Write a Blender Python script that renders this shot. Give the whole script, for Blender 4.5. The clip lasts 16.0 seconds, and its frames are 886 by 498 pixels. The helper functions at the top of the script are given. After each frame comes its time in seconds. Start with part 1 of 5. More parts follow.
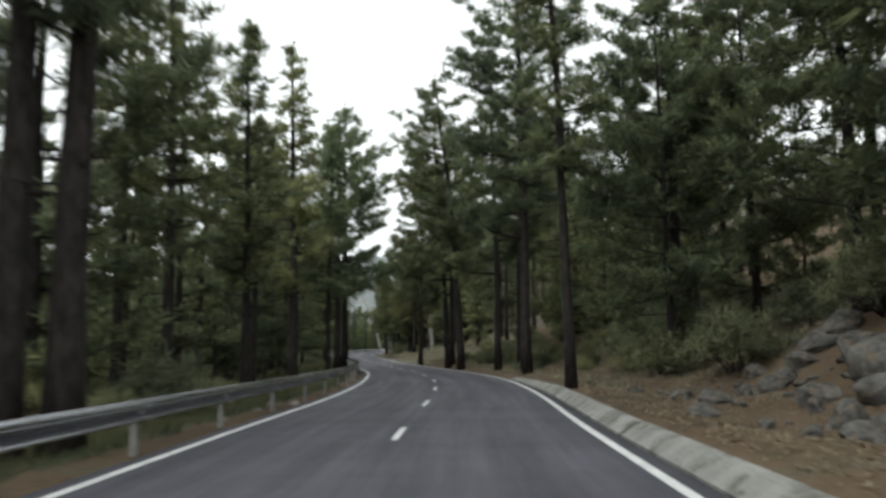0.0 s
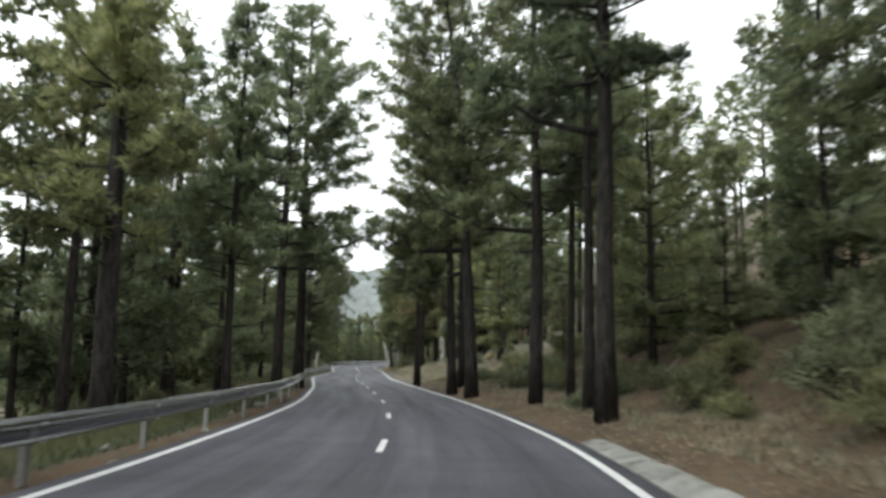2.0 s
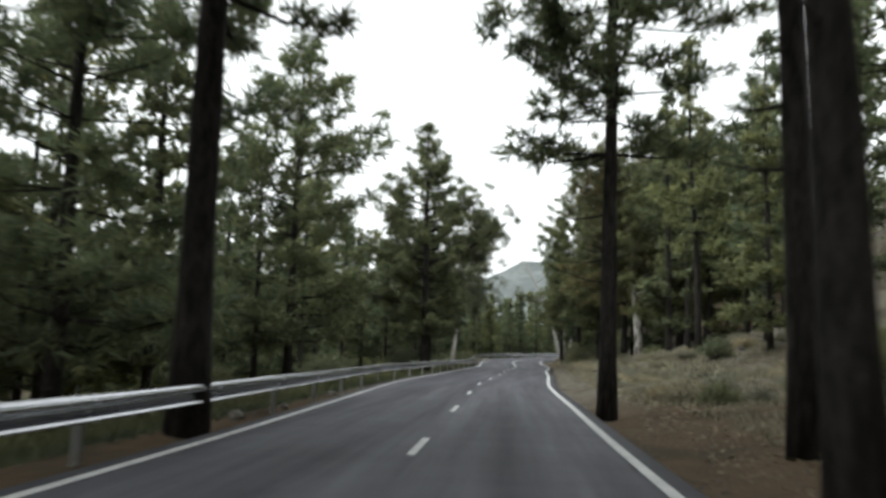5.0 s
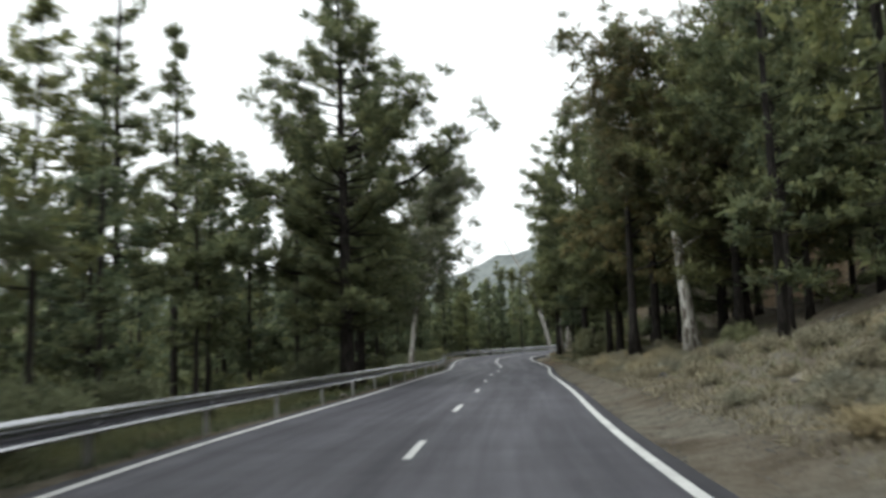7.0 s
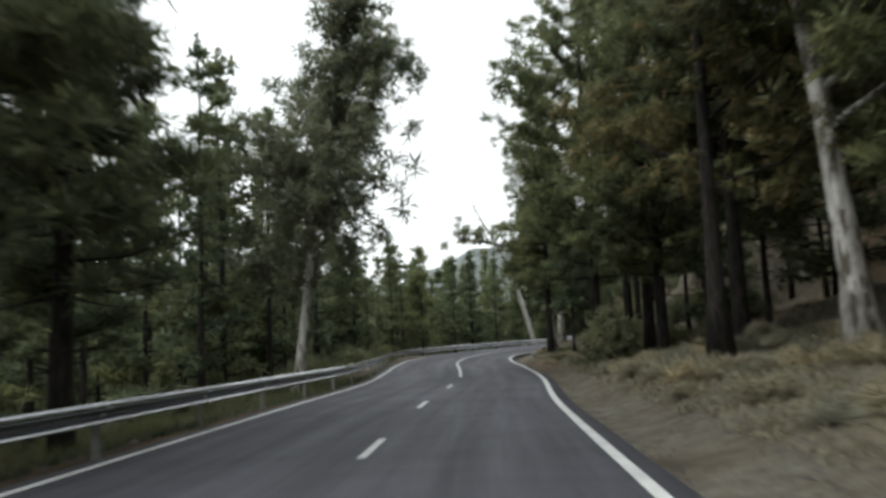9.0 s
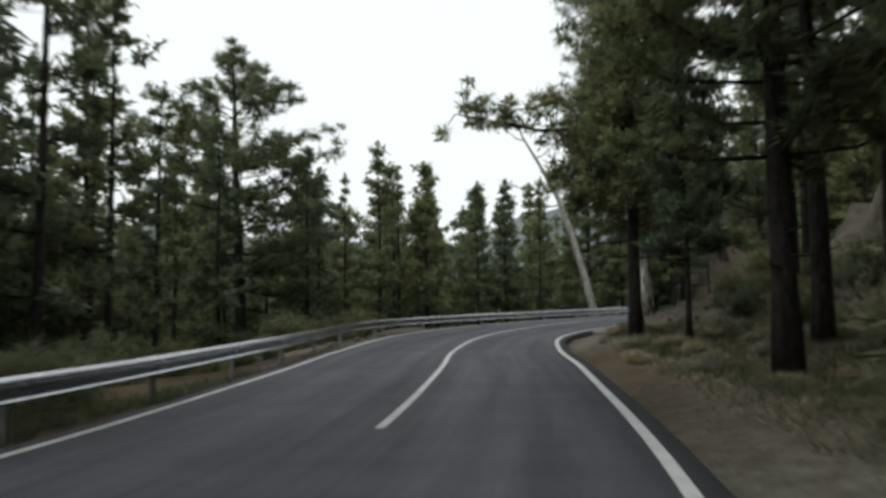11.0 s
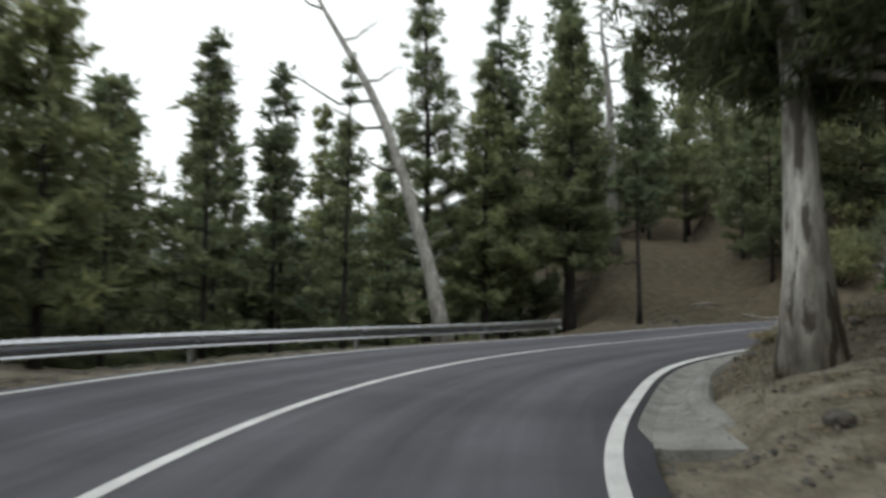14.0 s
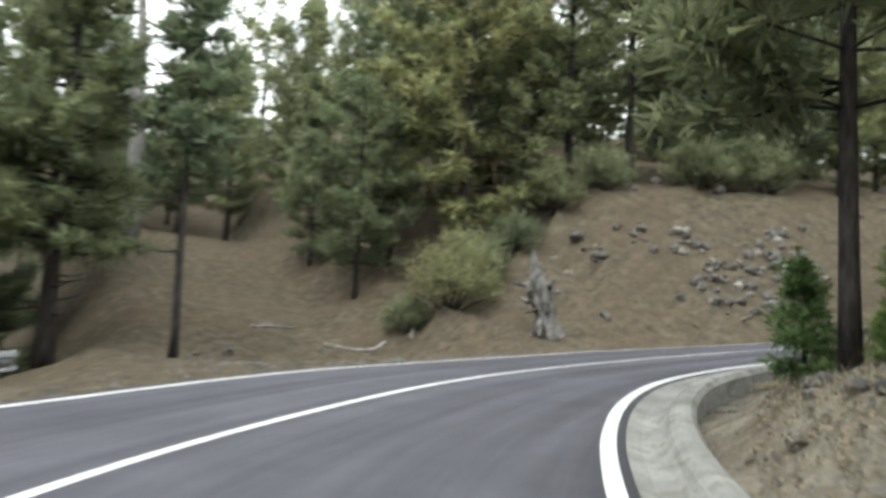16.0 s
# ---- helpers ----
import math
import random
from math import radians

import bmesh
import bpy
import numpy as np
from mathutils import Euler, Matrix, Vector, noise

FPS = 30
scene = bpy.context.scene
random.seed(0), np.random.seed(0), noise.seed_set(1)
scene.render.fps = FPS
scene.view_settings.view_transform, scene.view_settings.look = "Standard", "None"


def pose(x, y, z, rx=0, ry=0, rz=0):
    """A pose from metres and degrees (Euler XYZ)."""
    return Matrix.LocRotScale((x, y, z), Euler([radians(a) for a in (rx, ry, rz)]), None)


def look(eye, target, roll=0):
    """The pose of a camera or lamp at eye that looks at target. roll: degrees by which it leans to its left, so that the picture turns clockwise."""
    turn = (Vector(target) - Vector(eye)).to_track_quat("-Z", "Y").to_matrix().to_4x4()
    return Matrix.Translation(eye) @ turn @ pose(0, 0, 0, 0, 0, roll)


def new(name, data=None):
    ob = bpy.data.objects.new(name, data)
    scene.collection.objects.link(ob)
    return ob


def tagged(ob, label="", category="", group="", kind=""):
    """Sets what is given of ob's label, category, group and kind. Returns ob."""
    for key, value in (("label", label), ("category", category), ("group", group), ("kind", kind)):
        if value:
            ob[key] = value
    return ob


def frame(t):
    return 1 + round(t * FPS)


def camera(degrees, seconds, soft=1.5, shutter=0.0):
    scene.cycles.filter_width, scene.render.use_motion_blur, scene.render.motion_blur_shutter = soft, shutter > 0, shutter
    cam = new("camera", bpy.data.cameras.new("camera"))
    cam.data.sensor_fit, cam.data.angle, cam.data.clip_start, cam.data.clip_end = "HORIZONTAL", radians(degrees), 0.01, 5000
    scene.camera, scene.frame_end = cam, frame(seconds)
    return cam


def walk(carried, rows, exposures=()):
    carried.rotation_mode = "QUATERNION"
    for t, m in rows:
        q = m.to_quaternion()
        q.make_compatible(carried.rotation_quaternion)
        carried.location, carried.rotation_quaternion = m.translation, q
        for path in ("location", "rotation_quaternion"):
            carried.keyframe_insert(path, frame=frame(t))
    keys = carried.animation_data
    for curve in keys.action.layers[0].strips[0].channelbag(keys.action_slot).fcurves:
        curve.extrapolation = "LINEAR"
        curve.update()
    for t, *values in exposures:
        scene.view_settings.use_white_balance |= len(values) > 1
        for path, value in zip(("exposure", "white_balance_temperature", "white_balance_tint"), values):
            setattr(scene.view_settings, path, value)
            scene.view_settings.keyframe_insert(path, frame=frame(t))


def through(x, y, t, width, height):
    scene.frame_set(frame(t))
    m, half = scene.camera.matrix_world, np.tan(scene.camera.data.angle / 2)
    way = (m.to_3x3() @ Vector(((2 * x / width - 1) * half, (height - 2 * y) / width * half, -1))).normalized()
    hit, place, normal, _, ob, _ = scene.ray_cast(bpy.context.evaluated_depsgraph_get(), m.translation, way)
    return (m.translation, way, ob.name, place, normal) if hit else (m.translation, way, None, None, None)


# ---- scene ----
# ---- camera ----
cam = camera(57.0, 16.0, soft=3.1, shutter=0.5)
PATH = [
    (0, (0.00, 0.00, 1.35), (0.00, 9.93, 2.57), -0.50),
    (0.5, (0.21, 5.46, 1.30), (0.52, 15.38, 2.53), 0.62),
    (1, (0.51, 11.17, 1.34), (0.61, 21.13, 2.25), 0.38),
    (1.5, (0.77, 16.73, 1.33), (0.96, 26.68, 2.35), 0.89),
    (2, (0.90, 22.25, 1.37), (0.61, 32.15, 2.75), 1.09),
    (2.5, (0.92, 27.83, 1.24), (0.38, 37.71, 2.65), 0.74),
    (3, (0.98, 33.37, 1.32), (0.73, 43.27, 2.66), -0.66),
    (3.5, (0.68, 38.97, 1.29), (-0.33, 48.82, 2.72), 0.35),
    (4, (0.21, 44.48, 1.25), (-1.59, 54.20, 2.74), 0.42),
    (4.5, (-0.51, 49.62, 1.24), (-2.94, 59.20, 2.76), 0.15),
    (4.7, (-0.79, 51.69, 1.27), (-3.19, 61.32, 2.54), 1.68),
    (6.8, (-4.73, 75.02, 1.28), (-7.01, 84.68, 2.51), -0.15),
    (7, (-5.06, 77.24, 1.29), (-7.14, 86.94, 2.52), -1.67),
    (7.5, (-5.67, 82.79, 1.31), (-7.55, 92.51, 2.69), -2.74),
    (8, (-6.26, 88.42, 1.27), (-7.99, 98.16, 2.71), -3.03),
    (8.5, (-6.79, 94.12, 1.31), (-8.25, 103.94, 2.44), -3.71),
    (8.7, (-7.13, 96.42, 1.27), (-8.72, 106.22, 2.44), -3.17),
    (10.8, (-9.60, 120.37, 1.33), (-11.90, 130.03, 2.46), -1.15),
    (11, (-9.85, 122.40, 1.38), (-12.31, 132.07, 2.14), -0.60),
    (11.5, (-10.78, 127.42, 1.38), (-11.90, 137.24, 2.88), -0.35),
    (12, (-11.56, 132.31, 1.39), (-13.31, 142.07, 2.61), 0.91),
    (12.5, (-12.34, 136.92, 1.44), (-13.51, 146.77, 2.75), 0.22),
    (13, (-13.04, 141.13, 1.35), (-13.46, 151.05, 2.58), -1.01),
    (13.5, (-13.68, 145.10, 1.47), (-14.33, 155.03, 2.47), 1.06),
    (14, (-14.01, 148.73, 1.48), (-13.85, 158.69, 2.37), 0.88),
    (14.5, (-13.80, 152.43, 1.71), (-12.49, 162.31, 2.52), 2.05),
    (15, (-13.40, 155.75, 1.72), (-10.30, 165.21, 2.68), 1.47),
    (15.5, (-12.70, 158.78, 1.81), (-8.27, 167.70, 2.72), 1.90),
    (16, (-11.59, 161.29, 1.93), (-5.93, 169.45, 3.16), 2.59),
]
EXPOSURES = [(0, 0.5, 6250, 4), (1, 0.75, 6250, 4), (2, 1.1, 6250, 4), (3, 1.5, 6250, 4), (3.6, 1.4, 6250, 4), (4.5, 0.65, 6250, 4), (7, 0.6, 6250, 4), (7.6, 0.45, 6250, 4), (8.5, 0.5, 6250, 4), (10.8, 0.1, 6250, 4), (11, 0.08, 6250, 4), (11.5, 0.4, 6250, 4), (12, 0.2, 6250, 4), (13, 0.3, 6250, 4), (14, 0.35, 6250, 4), (15, 1.0, 6250, 4), (16, 1.55, 6250, 4)]
walk(cam, [(t, look(e, g, r)) for t, e, g, r in PATH], EXPOSURES)

# ---- sky and light: bright overcast ----
world = bpy.data.worlds.new("overcast_sky")
scene.world = world
world.use_nodes = True
wn, wl = world.node_tree.nodes, world.node_tree.links
wn.clear()
sky = wn.new("ShaderNodeTexSky")
sky.sky_type, sky.sun_disc = "NISHITA", False
sky.sun_elevation, sky.sun_rotation = radians(58), radians(205)
sky.dust_density, sky.air_density = 6.0, 1.0
grey = wn.new("ShaderNodeHueSaturation")
grey.inputs["Saturation"].default_value = 0.12
scale = wn.new("ShaderNodeMixRGB")
scale.blend_type, scale.inputs["Fac"].default_value = "MULTIPLY", 1.0
scale.inputs["Color2"].default_value = (0.06, 0.06, 0.06, 1)
cloud = wn.new("ShaderNodeMixRGB")
cloud.inputs["Fac"].default_value = 0.7
cloud.inputs["Color2"].default_value = (1.32, 1.31, 1.31, 1)
backg = wn.new("ShaderNodeBackground")
backg.inputs["Strength"].default_value = 1.0
wout = wn.new("ShaderNodeOutputWorld")
wl.new(sky.outputs[0], grey.inputs["Color"])
wl.new(grey.outputs[0], scale.inputs["Color1"])
wl.new(scale.outputs[0], cloud.inputs["Color1"])
wl.new(cloud.outputs[0], backg.inputs["Color"])
wl.new(backg.outputs[0], wout.inputs["Surface"])
lamp = bpy.data.lights.new("sun", "SUN")
lamp.energy, lamp.angle, lamp.color = 0.7, radians(25), (1.0, 0.97, 0.92)
sun = new("sun", lamp)
sun.matrix_world = look((0, 0, 60), (30, 25, 0))

rng = np.random.default_rng(11)


# ---- materials ----
def material(name, rough=0.9, spec=0.2):
    m = bpy.data.materials.new(name)
    m.use_nodes = True
    b = m.node_tree.nodes["Principled BSDF"]
    b.inputs["Roughness"].default_value = rough
    b.inputs["Specular IOR Level"].default_value = spec
    return m, m.node_tree.nodes, m.node_tree.links, b


def coords(n, kind="Object"):
    return n.new("ShaderNodeTexCoord").outputs[kind]


def noise_tex(n, l, vec, scale_, detail=6, rough=0.6):
    t = n.new("ShaderNodeTexNoise")
    t.inputs["Scale"].default_value, t.inputs["Detail"].default_value, t.inputs["Roughness"].default_value = scale_, detail, rough
    l.new(vec, t.inputs["Vector"])
    return t.outputs["Fac"]


def ramp(n, l, fac, stops):
    r = n.new("ShaderNodeValToRGB")
    e = r.color_ramp.elements
    e[0].position, e[0].color = stops[0][0], (*stops[0][1], 1)
    e[1].position, e[1].color = stops[-1][0], (*stops[-1][1], 1)
    for p, c in stops[1:-1]:
        x = e.new(p)
        x.color = (*c, 1)
    l.new(fac, r.inputs["Fac"])
    return r.outputs["Color"]


def mix(n, l, fac, a, b, mode="MIX"):
    x = n.new("ShaderNodeMixRGB")
    x.blend_type = mode
    for sock, v in (("Fac", fac), ("Color1", a), ("Color2", b)):
        if hasattr(v, "links"):
            l.new(v, x.inputs[sock])
        elif isinstance(v, (int, float)):
            x.inputs[sock].default_value = v
        else:
            x.inputs[sock].default_value = (*v, 1)
    return x.outputs["Color"]


def bump(n, l, b, height, strength=0.4, dist=0.02):
    x = n.new("ShaderNodeBump")
    x.inputs["Strength"].default_value, x.inputs["Distance"].default_value = strength, dist
    l.new(height, x.inputs["Height"])
    l.new(x.outputs["Normal"], b.inputs["Normal"])


def two_scale(name, a, b_, big, fine, rough=0.9, spec=0.2, relief=0.4, depth=0.02, third=None):
    """A surface of two colours, mixed by coarse stains and fine grain."""
    m, n, l, b = material(name, rough, spec)
    v = coords(n)
    stain, grain = noise_tex(n, l, v, big), noise_tex(n, l, v, fine, 3)
    c = ramp(n, l, stain, [(0.35, a), (0.65, b_)])
    if third:
        c = mix(n, l, ramp(n, l, noise_tex(n, l, v, big * 2.7), [(0.52, (0, 0, 0)), (0.62, (1, 1, 1))]), c, third)
    c = mix(n, l, 0.55, c, ramp(n, l, grain, [(0.25, (0.45, 0.45, 0.45)), (0.75, (1.35, 1.35, 1.35))]), "MULTIPLY")
    l.new(c, b.inputs["Base Color"])
    bump(n, l, b, grain, relief, depth)
    return m


def leaf_material(name, dark, light, warm, through=0.4, brown=(0.13, 0.115, 0.075)):
    m, n, l, b = material(name, 0.65, 0.25)
    v = coords(n, "Object")
    geo = n.new("ShaderNodeNewGeometry")
    clump = noise_tex(n, l, v, 0.55, 3)
    c = ramp(n, l, clump, [(0.34, dark), (0.62, light)])
    c = mix(n, l, ramp(n, l, geo.outputs["Random Per Island"], [(0.55, (0, 0, 0)), (1.0, (0.8, 0.8, 0.8))]), c, warm)
    info = n.new("ShaderNodeObjectInfo")
    tint = ramp(n, l, info.outputs["Random"], [(0.0, (0.74, 0.80, 0.84)), (0.3, (1.0, 0.96, 0.88)), (0.6, (0.86, 0.92, 0.94)), (1.0, (1.28, 1.16, 0.95))])
    c = mix(n, l, 1.0, c, tint, "MULTIPLY")
    old = ramp(n, l, noise_tex(n, l, v, 0.9, 2), [(0.56, (0, 0, 0)), (0.72, (0.55, 0.55, 0.55))])
    c = mix(n, l, old, c, brown)
    l.new(c, b.inputs["Base Color"])
    t = n.new("ShaderNodeBsdfTranslucent")
    l.new(c, t.inputs["Color"])
    s = n.new("ShaderNodeMixShader")
    s.inputs["Fac"].default_value = through
    l.new(b.outputs[0], s.inputs[1])
    l.new(t.outputs[0], s.inputs[2])
    l.new(s.outputs[0], n["Material Output"].inputs["Surface"])
    return m


def bark_material(name, a, b_, stretch=0.25, fine=26, relief=0.8):
    m, n, l, b = material(name, 0.95, 0.1)
    mp = n.new("ShaderNodeMapping")
    mp.inputs["Scale"].default_value = (1, 1, stretch)
    l.new(coords(n), mp.inputs["Vector"])
    v = mp.outputs["Vector"]
    plates = noise_tex(n, l, v, fine * 0.35, 4)
    grain = noise_tex(n, l, v, fine, 4)
    c = ramp(n, l, plates, [(0.36, a), (0.64, b_)])
    c = mix(n, l, 0.6, c, ramp(n, l, grain, [(0.3, (0.4, 0.4, 0.4)), (0.7, (1.3, 1.3, 1.3))]), "MULTIPLY")
    l.new(c, b.inputs["Base Color"])
    bump(n, l, b, plates, relief, 0.03)
    return m


def ground_material():
    """Pine-needle litter, grey dirt, dry grass and earth, by stretch of the roadside."""
    m, n, l, b = material("ground_litter", 1.0, 0.05)
    v = coords(n)
    stain, grain, fine = noise_tex(n, l, v, 0.35, 8, 0.65), noise_tex(n, l, v, 3.0, 6, 0.7), noise_tex(n, l, v, 22, 3)
    litter = ramp(n, l, stain, [(0.35, (0.085, 0.07, 0.05)), (0.55, (0.145, 0.105, 0.07)), (0.7, (0.12, 0.11, 0.078))])
    grass = ramp(n, l, grain, [(0.35, (0.11, 0.10, 0.08)), (0.65, (0.21, 0.195, 0.16))])
    earth = ramp(n, l, grain, [(0.3, (0.056, 0.048, 0.035)), (0.5, (0.1, 0.086, 0.062)), (0.68, (0.155, 0.13, 0.096))])
    sep = n.new("ShaderNodeSeparateXYZ")
    l.new(v, sep.inputs[0])

    def band(y0, y1, soft):
        f = n.new("ShaderNodeMapRange")
        f.inputs["From Min"].default_value, f.inputs["From Max"].default_value = y0, y0 + soft
        l.new(sep.outputs["Y"], f.inputs["Value"])
        g = n.new("ShaderNodeMapRange")
        g.inputs["From Min"].default_value, g.inputs["From Max"].default_value = y1 + soft, y1
        l.new(sep.outputs["Y"], g.inputs["Value"])
        x = n.new("ShaderNodeMath")
        x.operation = "MULTIPLY"
        l.new(f.outputs[0], x.inputs[0])
        l.new(g.outputs[0], x.inputs[1])
        y = n.new("ShaderNodeMath")
        y.operation = "MULTIPLY"
        l.new(x.outputs[0], y.inputs[0])
        k = n.new("ShaderNodeMapRange")
        k.inputs["From Min"].default_value, k.inputs["From Max"].default_value = 0.3, 0.55
        l.new(stain, k.inputs["Value"])
        l.new(k.outputs[0], y.inputs[1])
        return y.outputs[0]

    verge = n.new("ShaderNodeMapRange")
    verge.inputs["From Min"].default_value, verge.inputs["From Max"].default_value = -15.0, -11.0
    l.new(sep.outputs["X"], verge.inputs["Value"])
    both = n.new("ShaderNodeMath")
    both.operation = "MULTIPLY"
    l.new(band(74, 132, 10), both.inputs[0])
    l.new(verge.outputs[0], both.inputs[1])
    c = mix(n, l, both.outputs[0], litter, grass)
    c = mix(n, l, band(144, 240, 10), c, earth)
    straw = ramp(n, l, grain, [(0.3, (0.15, 0.132, 0.102)), (0.5, (0.235, 0.212, 0.168)), (0.7, (0.32, 0.292, 0.235))])
    c = mix(n, l, band(146, 169, 3), c, straw)
    c = mix(n, l, 0.6, c, ramp(n, l, fine, [(0.25, (0.4, 0.4, 0.4)), (0.75, (1.4, 1.4, 1.4))]), "MULTIPLY")
    l.new(c, b.inputs["Base Color"])
    bump(n, l, b, mix(n, l, 0.5, fine, grain), 1.0, 0.12)
    return m


def asphalt_material():
    m, n, l, b = material("asphalt", 0.72, 0.4)
    v = coords(n)
    lane = n.new("ShaderNodeMapping")
    lane.inputs["Scale"].default_value = (1.1, 0.045, 1)
    l.new(coords(n, "UV"), lane.inputs["Vector"])
    wear, grit, patch = noise_tex(n, l, lane.outputs["Vector"], 1.3, 5), noise_tex(n, l, v, 120, 2), noise_tex(n, l, v, 1.4, 6)
    cross = n.new("ShaderNodeMapping")
    cross.inputs["Scale"].default_value = (0.06, 0.55, 1)
    l.new(coords(n, "UV"), cross.inputs["Vector"])
    joints = noise_tex(n, l, cross.outputs["Vector"], 1.0, 3)
    c = ramp(n, l, wear, [(0.3, (0.035, 0.034, 0.043)), (0.7, (0.066, 0.064, 0.079))])
    c = mix(n, l, 0.6, c, ramp(n, l, patch, [(0.3, (0.75, 0.75, 0.75)), (0.7, (1.25, 1.25, 1.25))]), "MULTIPLY")
    c = mix(n, l, 0.7, c, ramp(n, l, joints, [(0.35, (0.72, 0.72, 0.73)), (0.6, (1.12, 1.12, 1.12))]), "MULTIPLY")
    c = mix(n, l, 0.5, c, ramp(n, l, grit, [(0.3, (0.6, 0.6, 0.6)), (0.7, (1.5, 1.5, 1.5))]), "MULTIPLY")
    l.new(c, b.inputs["Base Color"])
    l.new(ramp(n, l, wear, [(0.3, (0.82, 0.82, 0.82)), (0.7, (0.6, 0.6, 0.6))]), b.inputs["Roughness"])
    bump(n, l, b, grit, 0.5, 0.004)
    return m


ASPHALT = asphalt_material()
GROUND = ground_material()
PAINT = two_scale("road_paint", (0.50, 0.50, 0.495), (0.66, 0.66, 0.65), 2.0, 60, 0.6, 0.3, 0.2, 0.002)
CONCRETE = two_scale("concrete", (0.16, 0.158, 0.145), (0.285, 0.28, 0.26), 0.9, 30, 0.9, 0.2, 0.4, 0.01, (0.11, 0.108, 0.092))
GALV, gn, gl, gb = material("galvanised_steel", 0.22, 0.5)
gb.inputs["Metallic"].default_value = 1.0
gl.new(ramp(gn, gl, noise_tex(gn, gl, coords(gn), 6, 4), [(0.3, (0.36, 0.365, 0.39)), (0.7, (0.48, 0.485, 0.51))]), gb.inputs["Base Color"])
POSTM = two_scale("post_steel", (0.3, 0.3, 0.29), (0.42, 0.42, 0.41), 3, 40, 0.6, 0.4, 0.2, 0.003)
BARK = bark_material("pine_bark", (0.019, 0.0175, 0.0165), (0.052, 0.046, 0.042))
PALE = bark_material("pale_bark", (0.27, 0.25, 0.22), (0.62, 0.60, 0.56), 0.3, 10, 0.6)
peel = PALE.node_tree
pn, pl = peel.nodes, peel.links
strips = pn.new("ShaderNodeMapping")
strips.inputs["Scale"].default_value = (3.4, 3.4, 0.75)
pl.new(coords(pn), strips.inputs["Vector"])
flake = ramp(pn, pl, noise_tex(pn, pl, strips.outputs["Vector"], 1.6, 5, 0.55), [(0.52, (0, 0, 0)), (0.58, (0.9, 0.9, 0.9))])
skin = pn["Principled BSDF"].inputs["Base Color"]
pl.new(mix(pn, pl, flake, skin.links[0].from_socket, (0.10, 0.085, 0.07)), skin)
DEAD = bark_material("dead_wood", (0.17, 0.16, 0.145), (0.38, 0.365, 0.34), 0.1, 30, 0.6)
NEEDLES = leaf_material("pine_needles", (0.09, 0.117, 0.076), (0.176, 0.206, 0.112), (0.272, 0.285, 0.14), 0.45)
NEEDLES2 = leaf_material("young_pine_needles", (0.118, 0.152, 0.096), (0.212, 0.247, 0.134), (0.31, 0.328, 0.165), 0.45)
NEEDLES3 = leaf_material("hillside_pine_needles", (0.134, 0.164, 0.10), (0.232, 0.26, 0.142), (0.33, 0.337, 0.172), 0.45)
EUCA = leaf_material("eucalyptus_leaves", (0.10, 0.118, 0.07), (0.19, 0.195, 0.10), (0.28, 0.20, 0.10), 0.45, (0.19, 0.125, 0.07))
BROOM_PALE = leaf_material("yellow_broom", (0.155, 0.175, 0.10), (0.25, 0.27, 0.152), (0.325, 0.335, 0.205), 0.45, (0.21, 0.21, 0.13))
GREYLEAF = leaf_material("grey_green_leaves", (0.12, 0.135, 0.09), (0.215, 0.225, 0.14), (0.28, 0.26, 0.165), 0.45)
BROOM = leaf_material("broom_leaves", (0.145, 0.162, 0.095), (0.24, 0.255, 0.145), (0.31, 0.31, 0.19), 0.45, (0.2, 0.19, 0.12))
VERGE = leaf_material("verge_plants", (0.055, 0.07, 0.04), (0.10, 0.118, 0.062), (0.155, 0.16, 0.09), 0.4)
DRY = leaf_material("dry_grass", (0.19, 0.178, 0.135), (0.34, 0.312, 0.24), (0.21, 0.205, 0.13), 0.3, (0.22, 0.19, 0.14))
STRAW = leaf_material("straw_tuft", (0.25, 0.23, 0.17), (0.40, 0.365, 0.275), (0.30, 0.28, 0.19), 0.3, (0.30, 0.26, 0.19))
LITTER = leaf_material("fallen_leaves", (0.135, 0.098, 0.062), (0.265, 0.198, 0.125), (0.36, 0.28, 0.18), 0.15, (0.2, 0.152, 0.1))
STUMPW = bark_material("weathered_stump", (0.022, 0.021, 0.019), (0.23, 0.22, 0.205), 0.5, 14, 1.0)
ROCK_PALE = two_scale("pale_rock", (0.13, 0.125, 0.115), (0.33, 0.315, 0.29), 2.2, 18, 0.95, 0.2, 0.8, 0.03, (0.28, 0.23, 0.18))
ROCK = two_scale("rock", (0.048, 0.047, 0.044), (0.155, 0.149, 0.138), 2.2, 18, 0.95, 0.2, 0.8, 0.03, (0.16, 0.13, 0.10))


# ---- small helpers ----
def mesh_of(name, verts, faces, mat, smooth=False):
    me = bpy.data.meshes.new(name)
    me.from_pydata(verts, [], faces)
    me.materials.append(mat)
    if smooth:
        me.polygons.foreach_set("use_smooth", [True] * len(me.polygons))
    me.update()
    return me


def mesh_thing(name, verts, faces, mat, parent=None, label="", smooth=False):
    ob = new(name, mesh_of(name, verts, faces, mat, smooth))
    if parent is not None:
        ob.parent = parent
    return tagged(ob, label)


